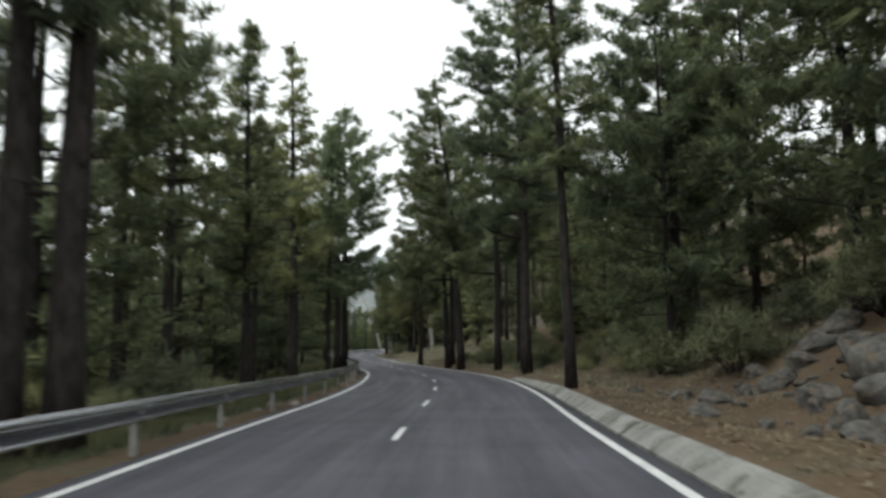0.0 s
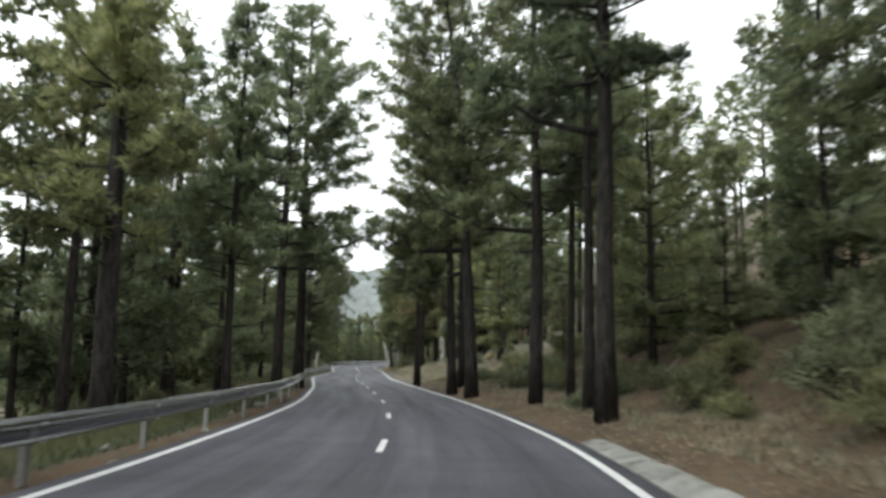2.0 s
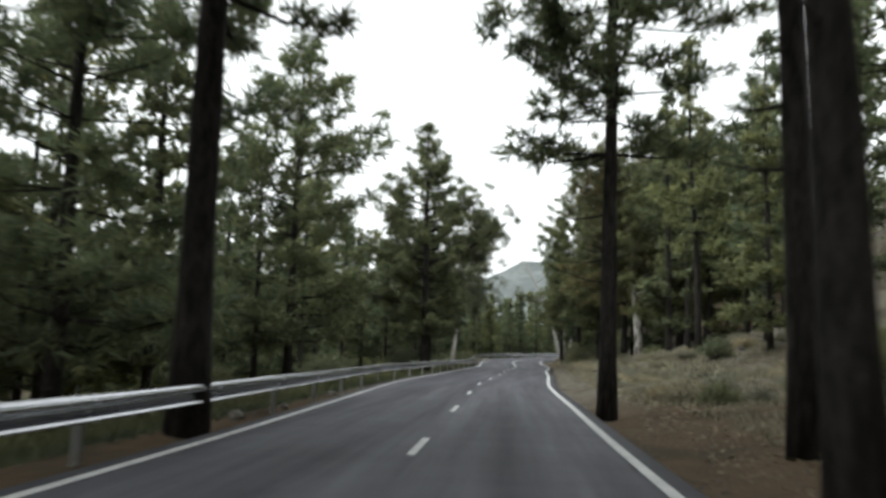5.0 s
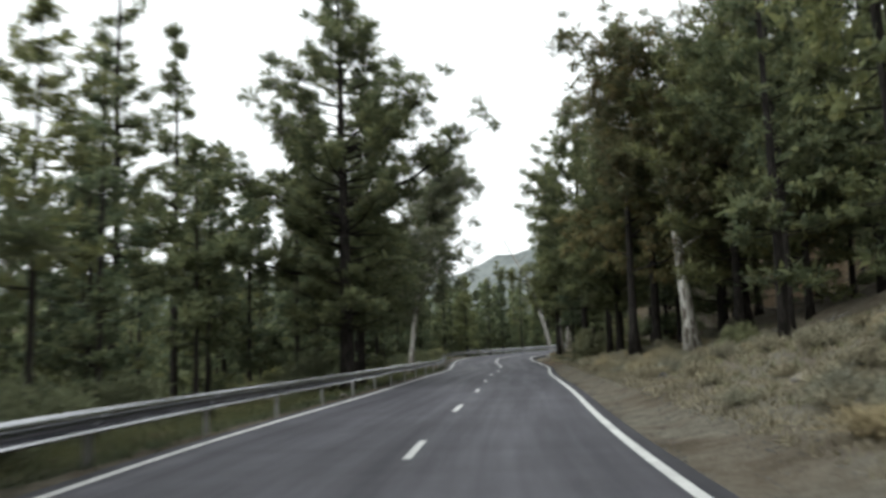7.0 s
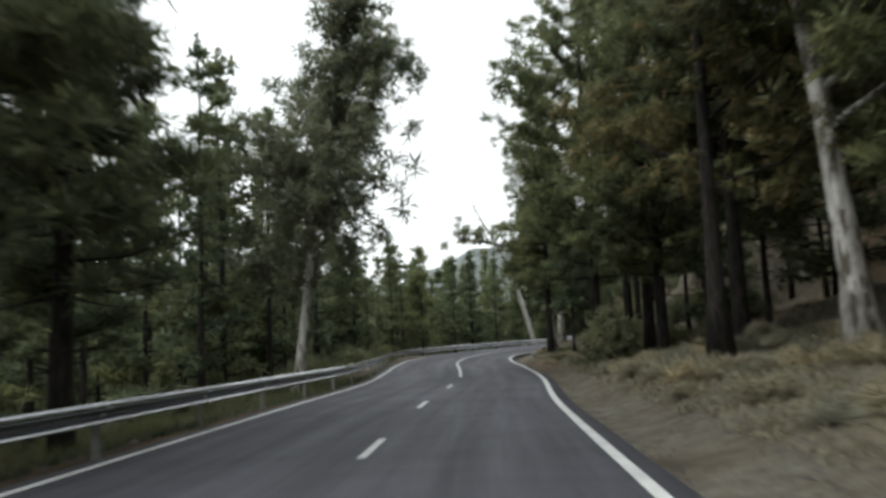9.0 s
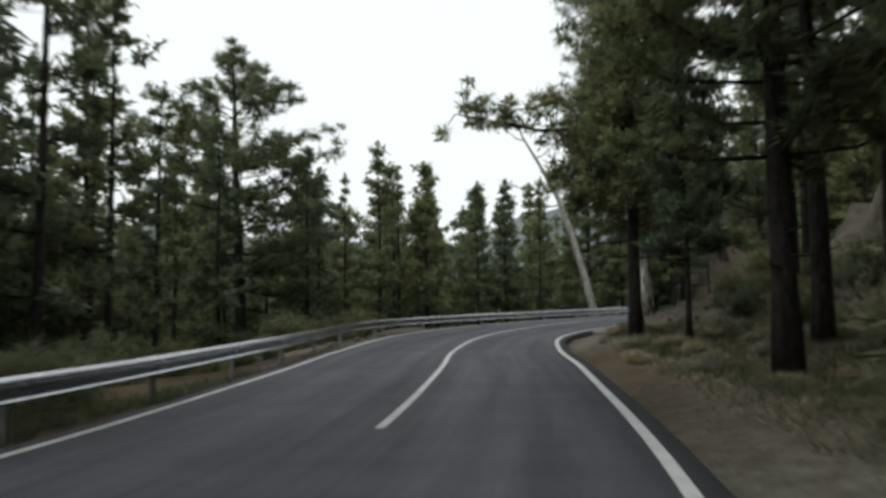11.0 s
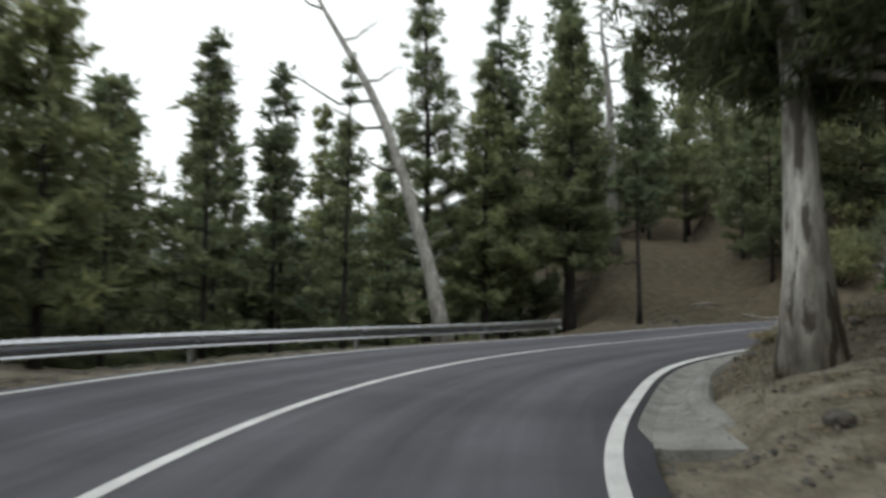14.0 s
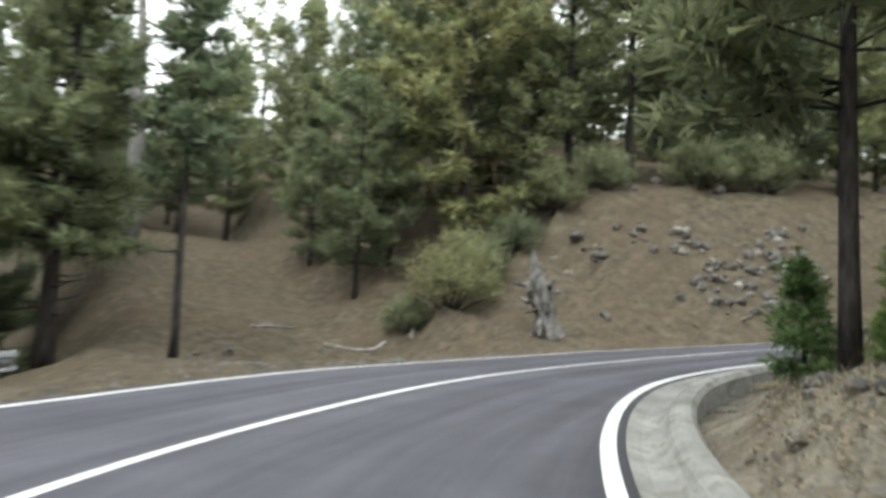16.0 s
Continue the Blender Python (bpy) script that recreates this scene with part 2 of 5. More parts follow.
def tri_mesh(name, tris, mat, normals=None):
    """One mesh of loose triangles from an array (n, 3, 3), with soft normals if given."""
    n = len(tris)
    if normals is not None:
        # wind each triangle so that its front faces along the soft normal
        normals = np.asarray(normals).reshape(n, 3, 3)
        face = np.cross(tris[:, 1] - tris[:, 0], tris[:, 2] - tris[:, 0])
        back = (face * normals.sum(1)).sum(1) < 0
        tris, normals = tris.copy(), normals.copy()
        tris[back] = tris[back][:, (0, 2, 1)]
        normals[back] = normals[back][:, (0, 2, 1)]
    me = bpy.data.meshes.new(name)
    me.vertices.add(3 * n)
    me.vertices.foreach_set("co", np.ascontiguousarray(tris, dtype=np.float32).ravel())
    me.loops.add(3 * n)
    me.loops.foreach_set("vertex_index", np.arange(3 * n, dtype=np.int32))
    me.polygons.add(n)
    me.polygons.foreach_set("loop_start", np.arange(0, 3 * n, 3, dtype=np.int32))
    me.materials.append(mat)
    me.update(calc_edges=True)
    if normals is not None:
        me.attributes.new("custom_normal", "FLOAT_VECTOR", "POINT").data.foreach_set("vector", np.ascontiguousarray(normals, dtype=np.float32).ravel())
    return me


def tube(path, radii, sides=8, rough=0.0, gen=None):
    """Vertices and faces of a tapered tube along a path."""
    path, vs, fs = [Vector(p) for p in path], [], []
    side = Vector((1, 0, 0))
    for i, p in enumerate(path):
        d = (path[min(i + 1, len(path) - 1)] - path[max(i - 1, 0)]).normalized()
        side = (side - d * side.dot(d)).normalized() if abs(side.dot(d)) < 0.99 else d.orthogonal().normalized()
        up = d.cross(side)
        for k in range(sides):
            a = 2 * math.pi * k / sides
            r = radii[i] * (1 + (gen.uniform(-rough, rough) if gen else 0))
            vs.append(tuple(p + side * (r * math.cos(a)) + up * (r * math.sin(a))))
    for i in range(len(path) - 1):
        for k in range(sides):
            a, b = i * sides + k, i * sides + (k + 1) % sides
            fs.append((a, b, b + sides, a + sides))
    fs.append(tuple(range(sides))[::-1])
    fs.append(tuple(range((len(path) - 1) * sides, len(path) * sides)))
    return vs, fs


def joined(pieces):
    vs, fs = [], []
    for v, f in pieces:
        o = len(vs)
        vs += v
        fs += [tuple(i + o for i in q) for q in f]
    return vs, fs


# ---- the road's line: x, y, z of its middle ----
LINE = np.array([(-1.9, -60, 0), (-1.1, -8, 0), (-0.74, 13.3, 0), (-0.3, 28.3, 0), (-0.43, 35.8, 0), (-1.01, 43.25, 0), (-1.89, 50.7, 0), (-3.0, 58.1, 0),
                 (-5.38, 72.9, 0), (-7.77, 87.7, 0), (-9.55, 102.65, 0), (-11.46, 117.5, 0), (-12.93, 131.2, 0.01), (-14.45, 140.16, 0.1), (-15.66, 146.74, 0.22),
                 (-16.0, 151.93, 0.4), (-15.12, 158.4, 0.62), (-12.9, 163.75, 0.84), (-7.86, 169.2, 1.19), (-3.67, 171.31, 1.57), (1.24, 171.3, 2.05), (6.0, 170.0, 2.5),
                 (15.67, 166.14, 3.08), (30.1, 161.0, 3.62), (62.0, 150.0, 4.6)])


def smooth_line(k, step=0.5):
    d = np.r_[0, np.cumsum(np.linalg.norm(np.diff(k, axis=0), axis=1))]
    m = np.zeros_like(k)
    for i in range(len(k)):
        a, b = max(i - 1, 0), min(i + 1, len(k) - 1)
        if 0 < i < len(k) - 1:
            h0, h1 = d[i] - d[i - 1], d[i + 1] - d[i]
            m[i] = ((k[i] - k[i - 1]) / h0 * h1 + (k[i + 1] - k[i]) / h1 * h0) / (h0 + h1)
        else:
            m[i] = (k[b] - k[a]) / (d[b] - d[a])
    out = []
    for s in np.arange(0, d[-1], step):
        i = min(np.searchsorted(d, s, "right") - 1, len(k) - 2)
        h = d[i + 1] - d[i]
        u = (s - d[i]) / h
        out.append((2 * u**3 - 3 * u**2 + 1) * k[i] + (u**3 - 2 * u**2 + u) * h * m[i] + (-2 * u**3 + 3 * u**2) * k[i + 1] + (u**3 - u**2) * h * m[i + 1])
    return np.array(out)


MID = smooth_line(LINE)
TAN = np.gradient(MID[:, :2], axis=0)
TAN /= np.linalg.norm(TAN, axis=1)[:, None]
RIGHT = np.stack([TAN[:, 1], -TAN[:, 0]], 1)
STEP = 0.5
ALONG = np.arange(len(MID)) * STEP


def station(y):
    """How far along the road its middle first reaches y."""
    return float(ALONG[np.argmax(MID[:, 1] >= y)])


S_BEND, S_END = station(150), station(166)
WS = [0, 80, 97, 111, 126, 149, 178, 186, 197, 202, 209, S_BEND + 2, S_BEND + 5]
WLEFT = np.interp(ALONG, WS + [S_BEND + 8.5, S_END - 2.6, S_END + 4.5, S_END + 9.2, S_END + 14, S_END + 30], [2.95, 2.85, 3.1, 2.8, 2.8, 3.35, 3.2, 3.3, 3.5, 3.3, 3.25, 3.4, 3.45, 3.5, 3.45, 3.4, 3.4, 3.25, 3.2])
WRIGHT = np.interp(ALONG, WS + [S_END - 7, S_END - 3, S_END + 1, S_END + 3.5, S_END + 5.5, S_END + 8, S_END + 11, S_END + 14, S_END + 22],
                   [2.95, 3.15, 3.15, 2.85, 2.72, 2.83, 2.9, 2.98, 3.05, 3.07, 3.02, 2.87, 3.1, 3.42, 3.45, 3.45, 3.38, 3.05, 2.72, 2.55, 2.55, 3.0])
WLEFT += np.interp(ALONG, [S_BEND - 16, S_BEND - 8, S_BEND + 5, S_BEND + 10, S_END - 2, S_END + 4, S_END + 8, S_END + 14], [0, 0.25, 0.18, 0.0, -0.25, -0.5, -0.5, -0.2])
WRIGHT += np.interp(ALONG, [196, S_BEND - 6, S_BEND, S_BEND + 4, S_BEND + 8.5, S_BEND + 11, S_END - 3, S_END + 1, S_END + 4], [0, 0.12, 0.02, 0.03, 0.16, 0.03, -0.1, 0.06, 0])
soften = np.ones(9) / 9
for _ in range(2):
    WLEFT[4:-4], WRIGHT[4:-4] = np.convolve(WLEFT, soften, "valid"), np.convolve(WRIGHT, soften, "valid")


def at(s, off):
    """The place at a distance along the road and an offset to its right."""
    i = np.clip(s / STEP, 0, len(MID) - 1.001)
    j, u = int(i), i - int(i)
    p, n = MID[j] * (1 - u) + MID[j + 1] * u, RIGHT[j] * (1 - u) + RIGHT[j + 1] * u
    return p[0] + n[0] * off, p[1] + n[1] * off, p[2]


def near_road(xy):
    """For points: signed offset to the right, height of the road, distance along."""
    off, z, s = np.zeros(len(xy)), np.zeros(len(xy)), np.zeros(len(xy))
    for a in range(0, len(xy), 4000):
        q = xy[a:a + 4000]
        d = np.linalg.norm(q[:, None] - MID[None, ::2, :2], axis=2)
        j = d.argmin(1) * 2
        v = q - MID[j, :2]
        side = (v * RIGHT[j]).sum(1)
        off[a:a + 4000] = np.where(side >= 0, 1, -1) * d.min(1)
        z[a:a + 4000], s[a:a + 4000] = MID[j, 2], ALONG[j]
    return off, z, s


def smoothstep(a, b, x):
    u = np.clip((x - a) / (b - a), 0, 1)
    return u * u * (3 - 2 * u)


def track_x(y):
    return -3.6 + 0.21 * (y - 180)


def heights(xy):
    """The lie of the land: falling away beyond the guard rail, banks and hillside across the road."""
    xy = np.asarray(xy, float)
    off, zr, s = near_road(xy)
    x, y = xy[:, 0], xy[:, 1]
    d = np.abs(off)
    wob = 0.35 * np.sin(x * 0.23 + 1.3) * np.cos(y * 0.19) + 0.18 * np.sin(x * 0.71 + y * 0.53) + 0.08 * np.sin(x * 1.9 - y * 1.3)
    # left of the road: a drop to the valley, and beyond the rail's end the cut hillside
    shoulder = 1.2 * smoothstep(S_BEND - 8, S_BEND + 8, s) * smoothstep(3.4, 4.4, d)
    dl, d = d, d - shoulder
    drop = -0.14 + 0.10 * smoothstep(3.4, 3.9, d) - 0.2 * smoothstep(4.0, 5.0, d) - 5.5 * smoothstep(5.2, 22, d) - 3.0 * smoothstep(22, 60, d) + 26 * smoothstep(80, 380, d)
    d = dl
    cut = np.interp(s, [S_END + 5, S_END + 9, S_END + 12.8, S_END + 14.8, S_END + 17], [0.05, 0.08, 0.2, 0.5, 0.95])
    rise = -0.14 + 0.34 * smoothstep(3.4, 5.0, d) + cut * np.clip(d - 4.5, 0, 5) + 0.34 * np.clip(d - 9.5, 0, 45)
    left = drop + (rise - drop) * smoothstep(S_END + 3, S_END + 9, s) * smoothstep(-10, -5, x)
    # right of the road: a verge, then the slope of the hill
    verge = np.interp(s, [0, station(30), station(60), station(80), station(125), station(140), S_BEND, S_END, S_END + 12, S_END + 40], [6.0, 7.0, 8, 9, 10, 9, 8, 7, 5.2, 5.2])
    steep = np.interp(s, [0, station(40), station(75), station(90), station(130), S_BEND, S_END, S_END + 14], [0.38, 0.36, 0.42, 0.30, 0.28, 0.22, 0.2, 0.4])
    right = -0.16 + 0.26 * smoothstep(3.5, 5.2, d) + steep * np.clip(d - verge, 0, 45) * smoothstep(0, 5, d - verge)
    right += np.interp(s, [S_BEND - 8, S_BEND + 6, S_END, S_END + 15], [0, 0.12, 0.42, 0.40]) * np.clip(d - 4.3, 0, 3.5)
    right += 0.2 * smoothstep(3.95, 4.8, d) * np.interp(s, [S_BEND + 3, S_BEND + 10, S_END + 8, S_END + 16], [0, 1, 1, 0.5])
    right += 0.145 * np.clip(d - 4.0, 0, 7.5) * np.interp(s, [station(66), station(84), station(124), station(136)], [0, 1, 1, 0.35])
    h = np.where(off < 0, left, right) + zr * np.exp(-d / 90)
    # the dirt track that climbs away from the bend
    on = smoothstep(4.4, 2.2, np.abs(x - track_x(y)) - 0.25 * np.clip(182 - y, 0, 8)) * smoothstep(173.5, 177.5, y) * smoothstep(214, 204, y) * smoothstep(4.0, 5.5, d)
    h += on * (np.interp(y, [172, 180, 195, 214], [1.15, 1.5, 5.8, 9.5]) - h)
    return h + wob * smoothstep(4.5, 9, d) * (1 - 0.7 * on)


# ---- ground: one sheet to the horizon ----
def spread(lo, hi, step, far):
    mid = np.arange(lo, hi + step / 2, step)
    out, k = [], step
    while not out or abs(out[-1]) < far:
        k *= 1.22
        out.append((out[-1] if out else 0) + k)
    out = np.array(out)
    return np.r_[lo - out[::-1], mid, hi + out]


gx, gy = spread(-42, 40, 0.8, 1500), spread(-14, 206, 0.8, 1500)
GX, GY = np.meshgrid(gx, gy)
gxy = np.stack([GX.ravel(), GY.ravel()], 1)
gz = heights(gxy)
nx, ny = len(gx), len(gy)
gi = np.arange(nx * ny).reshape(ny, nx)
quads = np.stack([gi[:-1, :-1], gi[:-1, 1:], gi[1:, 1:], gi[1:, :-1]], -1).reshape(-1, 4)
ground = tagged(mesh_thing("ground", np.c_[gxy, gz].tolist(), quads.tolist(), GROUND, smooth=True),
                "brown pine-needle litter and dry earth beside the road", "ground", kind="structure")


def ground_z(x, y):
    return float(heights(np.array([(x, y)]))[0])


# ---- road ----
def ribbon(name, s0, s1, left, right, lift, mat, thick=0.0, step=0.5, **tags):
    """A strip along the road from offset left to offset right (numbers or functions of s)."""
    f = lambda q, s: q(s) if callable(q) else q
    ss = np.r_[np.arange(s0, s1, step), s1]
    top = []
    for s in ss:
        a, b = at(s, f(left, s)), at(s, f(right, s))
        top += [(a[0], a[1], a[2] + lift), (b[0], b[1], b[2] + lift)]
    n = len(ss)
    fs = [(2 * i, 2 * i + 1, 2 * i + 3, 2 * i + 2) for i in range(n - 1)]
    vs = top
    if thick:
        vs = top + [(x, y, z - thick) for x, y, z in top]
        o = 2 * n
        fs += [(2 * i + o, 2 * i + 2 + o, 2 * i + 3 + o, 2 * i + 1 + o) for i in range(n - 1)]
        fs += [(2 * i, 2 * i + 2, 2 * i + 2 + o, 2 * i + o) for i in range(n - 1)] + [(2 * i + 1, 2 * i + 1 + o, 2 * i + 3 + o, 2 * i + 3) for i in range(n - 1)]
        fs += [(0, o, o + 1, 1), (2 * n - 2, 2 * n - 1, 2 * n - 1 + o, 2 * n - 2 + o)]
    ob = mesh_thing(name, vs, fs, mat, smooth=False)
    return tagged(ob, **tags)


wleft = lambda s: -float(np.interp(s, ALONG, WLEFT))
wright = lambda s: float(np.interp(s, ALONG, WRIGHT))
S_LAST = float(ALONG[-2])
def road_sheet():
    """The asphalt, thirteen points across, with offset and distance as its UV map."""
    cols = np.linspace(0, 1, 13)
    ss = np.arange(0, S_LAST, 1.0)
    vs, uv = [], []
    for s in ss:
        a, b = wleft(s) - 0.3, wright(s) + (0.3 if s < S_BEND + 6 else 0.15)
        for c in cols:
            o = a + (b - a) * c
            x, y, z = at(s, o)
            vs.append((x, y, z))
            uv.append((o, s))
    n, m = len(cols), len(ss)
    fs = [(i * n + k, i * n + k + 1, (i + 1) * n + k + 1, (i + 1) * n + k) for i in range(m - 1) for k in range(n - 1)]
    o = len(vs)
    for i in range(m):
        for k in (0, n - 1):
            x, y, z = vs[i * n + k]
            vs.append((x, y, z - 0.3))
            uv.append(uv[i * n + k])
    for i in range(m - 1):
        fs += [(i * n, (i + 1) * n, o + 2 * i + 2, o + 2 * i), (i * n + n - 1, o + 2 * i + 1, o + 2 * i + 3, (i + 1) * n + n - 1)]
    ob = mesh_thing("road", vs, fs, ASPHALT, smooth=True)
    layer = ob.data.uv_layers.new(name="lane")
    idx = np.zeros(len(ob.data.loops), dtype=np.int32)
    ob.data.loops.foreach_get("vertex_index", idx)
    layer.data.foreach_set("uv", np.array(uv)[idx].ravel())
    return ob


road = tagged(road_sheet(), "dark grey asphalt mountain road with two lanes", "road", kind="structure")
ribbon("left_edge_line", 0, S_LAST, lambda s: wleft(s) - 0.07, lambda s: wleft(s) + 0.07, 0.005, PAINT, label="white painted edge line on the asphalt", category="road marking", kind="structure")
ribbon("right_edge_line", 0, S_LAST, lambda s: wright(s) - 0.07, lambda s: wright(s) + 0.07, 0.005, PAINT, label="white painted edge line on the asphalt", category="road marking", kind="structure")
S_SOLID = station(131.2)
ribbon("centre_line", S_SOLID, S_LAST, -0.06, 0.06, 0.005, PAINT, label="solid white centre line through the bend", category="road marking", kind="structure")
s = station(13.3) - 7.5 * 6
while s < S_SOLID - 4:
    ribbon("centre_dash", s - 1.0, s + 1.0, -0.055, 0.055, 0.005, PAINT, label="short white dash of the broken centre line", category="road marking", group="centre line dashes", kind="structure")
    s += 7.5


# ---- concrete kerb and gutter beside the right lane ----
def profile_run(name, s0, s1, prof, mat, parent, label=""):
    """A short run of a closed cross-section (offset past the edge line, height) along the road."""
    ss = np.linspace(s0, s1, max(2, int((s1 - s0) / 0.5) + 1))
    vs, fs, n = [], [], len(prof)
    for s in ss:
        for o, h in prof:
            x, y, z = at(s, wright(s) + o)
            vs.append((x, y, z + h))
    for i in range(len(ss) - 1):
        for k in range(n):
            a, b = i * n + k, i * n + (k + 1) % n
            fs.append((a, b, b + n, a + n))
    fs += [tuple(range(n)), tuple(range((len(ss) - 1) * n, len(ss) * n))[::-1]]
    return mesh_thing(name, vs, fs, mat, parent, label)


kerb = tagged(new("kerb"), "sloping grey concrete kerb along the road edge", "kerb", kind="structure")
KERB = [(0.32, -0.35), (0.32, 0.03), (0.37, 0.045), (0.56, 0.17), (0.63, 0.205), (0.74, 0.21), (0.80, 0.18), (0.85, -0.35)]
s = station(-7.5)
while s < station(35):
    low = float(np.interp(s, [station(24), station(34)], [1.0, 0.35]))
    profile_run("kerb_section", s + 0.012, s + 1.988, [(o + rng.uniform(-0.012, 0.012), (h * low if h > 0 else h) + rng.uniform(-0.008, 0.008)) for o, h in KERB], CONCRETE, kerb)
    s += 2.0
gutter = tagged(new("gutter"), "grey concrete gutter with a raised rim round the bend", "gutter", kind="structure")
GUTTER = [(0.155, -0.35), (0.155, -0.005), (0.30, -0.05), (0.47, -0.055), (0.53, -0.01), (0.57, 0.05), (0.63, 0.09), (0.71, 0.1), (0.79, 0.085), (0.85, 0.02), (0.87, -0.35)]
S_GUTTER = S_BEND + 5.6
GUTTER_STONE = two_scale("gutter_concrete", (0.19, 0.187, 0.175), (0.275, 0.27, 0.253), 1.6, 34, 0.9, 0.2, 0.4, 0.008, (0.165, 0.16, 0.142))


def gutter_section(s0, s1):
    """One cast length; at its beginning the rim swings out into the dirt and sinks."""
    ss = np.linspace(s0, s1, 5)
    vs, fs, n = [], [], len(GUTTER)
    for s in ss:
        grow = min(1.0, (s - S_GUTTER) / 3.2)
        for o, h in GUTTER:
            x, y, z = at(s, wright(s) + o + (0.85 * (1 - grow) ** 2 if o > 0.5 else 0.0))
            vs.append((x, y, z + (h * (0.25 + 0.75 * grow) if h > 0 else h)))
    for i in range(len(ss) - 1):
        for k in range(n):
            a, b = i * n + k, i * n + (k + 1) % n
            fs.append((a, b, b + n, a + n))
    fs += [tuple(range(n)), tuple(range((len(ss) - 1) * n, len(ss) * n))[::-1]]
    return mesh_thing("gutter_section", vs, fs, GUTTER_STONE, gutter)


s = S_GUTTER
while s < S_END + 26:
    gutter_section(s + 0.008, s + 1.492)
    s += 1.5

# ---- guard rail ----
S_RAIL = S_END + 5.8
WAVE = [(0.0, 0.747), (0.03, 0.747), (0.058, 0.732), (0.08, 0.706), (0.094, 0.678), (0.099, 0.655), (0.094, 0.64), (0.05, 0.602), (0.01, 0.575), (0.0, 0.562), (0.0, 0.548), (0.02, 0.53), (0.07, 0.495), (0.09, 0.468), (0.094, 0.45), (0.06, 0.437), (0.0, 0.437)]


def sag(s):
    """The rail stands a little low, lowest where the outer edge of the bend dips."""
    return float(np.interp(s, [0, station(140), S_BEND, S_RAIL], [-0.05, -0.05, -0.15, -0.42]))


def flare(s):
    """Past the bend the rail leaves the road's edge."""
    return 1.2 * float(smoothstep(S_BEND - 8, S_BEND + 8, s)) + 1.45 * max(0.0, (s - S_END + 3) / (S_RAIL - S_END + 3)) ** 1.5


def beam(s0, s1, parent):
    ss = np.linspace(s0, s1 + 0.06, 9)
    vs, fs, n = [], [], len(WAVE)
    for back in (0.0, -0.006):
        for s in ss:
            for o, h in WAVE:
                x, y, z = at(s, wleft(s) - flare(s) - 0.62 + o + back)
                vs.append((x, y, z + h + sag(s)))
    m = len(ss) * n
    for i in range(len(ss) - 1):
        for k in range(n - 1):
            a = i * n + k
            fs.append((a, a + 1, a + 1 + n, a + n))
            fs.append((a + m, a + n + m, a + 1 + n + m, a + 1 + m))
    for i in range(len(ss) - 1):
        for k in (0, n - 1):
            a = i * n + k
            fs.append((a, a + n, a + n + m, a + m))
    ob = mesh_thing("beam", vs, fs, GALV, parent, smooth=False)
    j = int(s0 / STEP)
    turn = math.atan2(TAN[j][1], TAN[j][0])
    for h, o in ((0.556, 0.002), (0.656, 0.101), (0.452, 0.096)):
        x, y, z = at(s0 + 0.12, wleft(s0) - flare(s0) - 0.62 + o)
        bolt = new("bolt", BOLT_MESH)
        bolt.parent = ob
        bolt.matrix_basis = Matrix.Translation((x, y, z + h + sag(s0))) @ Matrix.Rotation(turn, 4, "Z")
    return ob


def box(x0, x1, y0, y1, z0, z1):
    v = [(x, y, z) for x in (x0, x1) for y in (y0, y1) for z in (z0, z1)]
    return v, [(0, 1, 3, 2), (4, 6, 7, 5), (0, 4, 5, 1), (2, 3, 7, 6), (0, 2, 6, 4), (1, 5, 7, 3)]


def channel(w, d, t, z0, z1):
    """A C-section post."""
    return joined([box(-w / 2, w / 2, -t / 2, t / 2, z0, z1), box(-w / 2, -w / 2 + t, 0, d, z0, z1), box(w / 2 - t, w / 2, 0, d, z0, z1)])


BOLT_MESH = mesh_of("bolt", *tube([(0, 0.004, 0), (0, -0.006, 0), (0, -0.016, 0)], [0.02, 0.02, 0.011], 8), POSTM, True)
POST_MESH = mesh_of("post", *channel(0.12, 0.06, 0.008, -0.6, 0.72), POSTM)
SPACER_MESH = mesh_of("spacer", *joined([box(-0.06, 0.06, -0.09, -0.012, 0.5, 0.7), box(-0.02, 0.02, -0.11, -0.09, 0.58, 0.62)]), POSTM)
rail = tagged(new("guard_rail"), "galvanised W-beam guard rail on steel posts beside the road", "guard rail")
s = station(-9)
while s < S_RAIL - 0.5:
    beam(s, min(s + 4, S_RAIL), rail)
    x, y, z = at(s + 0.1, wleft(s) - flare(s) - 0.74)
    j = int(s / STEP)
    turn = math.atan2(TAN[j][1], TAN[j][0]) + math.pi
    for name, me in (("post", POST_MESH), ("spacer", SPACER_MESH)):
        ob = new(name, me)
        ob.parent = rail
        ob.matrix_basis = Matrix.Translation((x, y, z + sag(s))) @ Matrix.Rotation(turn, 4, "Z")
    s += 4
s = S_RAIL - 0.15
x, y, z = at(s, wleft(s) - flare(s) - 0.74)
for name, me in (("post", POST_MESH), ("spacer", SPACER_MESH)):
    ob = new(name, me)
    ob.parent = rail
    ob.matrix_basis = Matrix.Translation((x, y, z + sag(s))) @ Matrix.Rotation(turn, 4, "Z")


# ---- trees ----
def unit(v):
    return v / (np.linalg.norm(v, axis=-1, keepdims=True) + 1e-9)


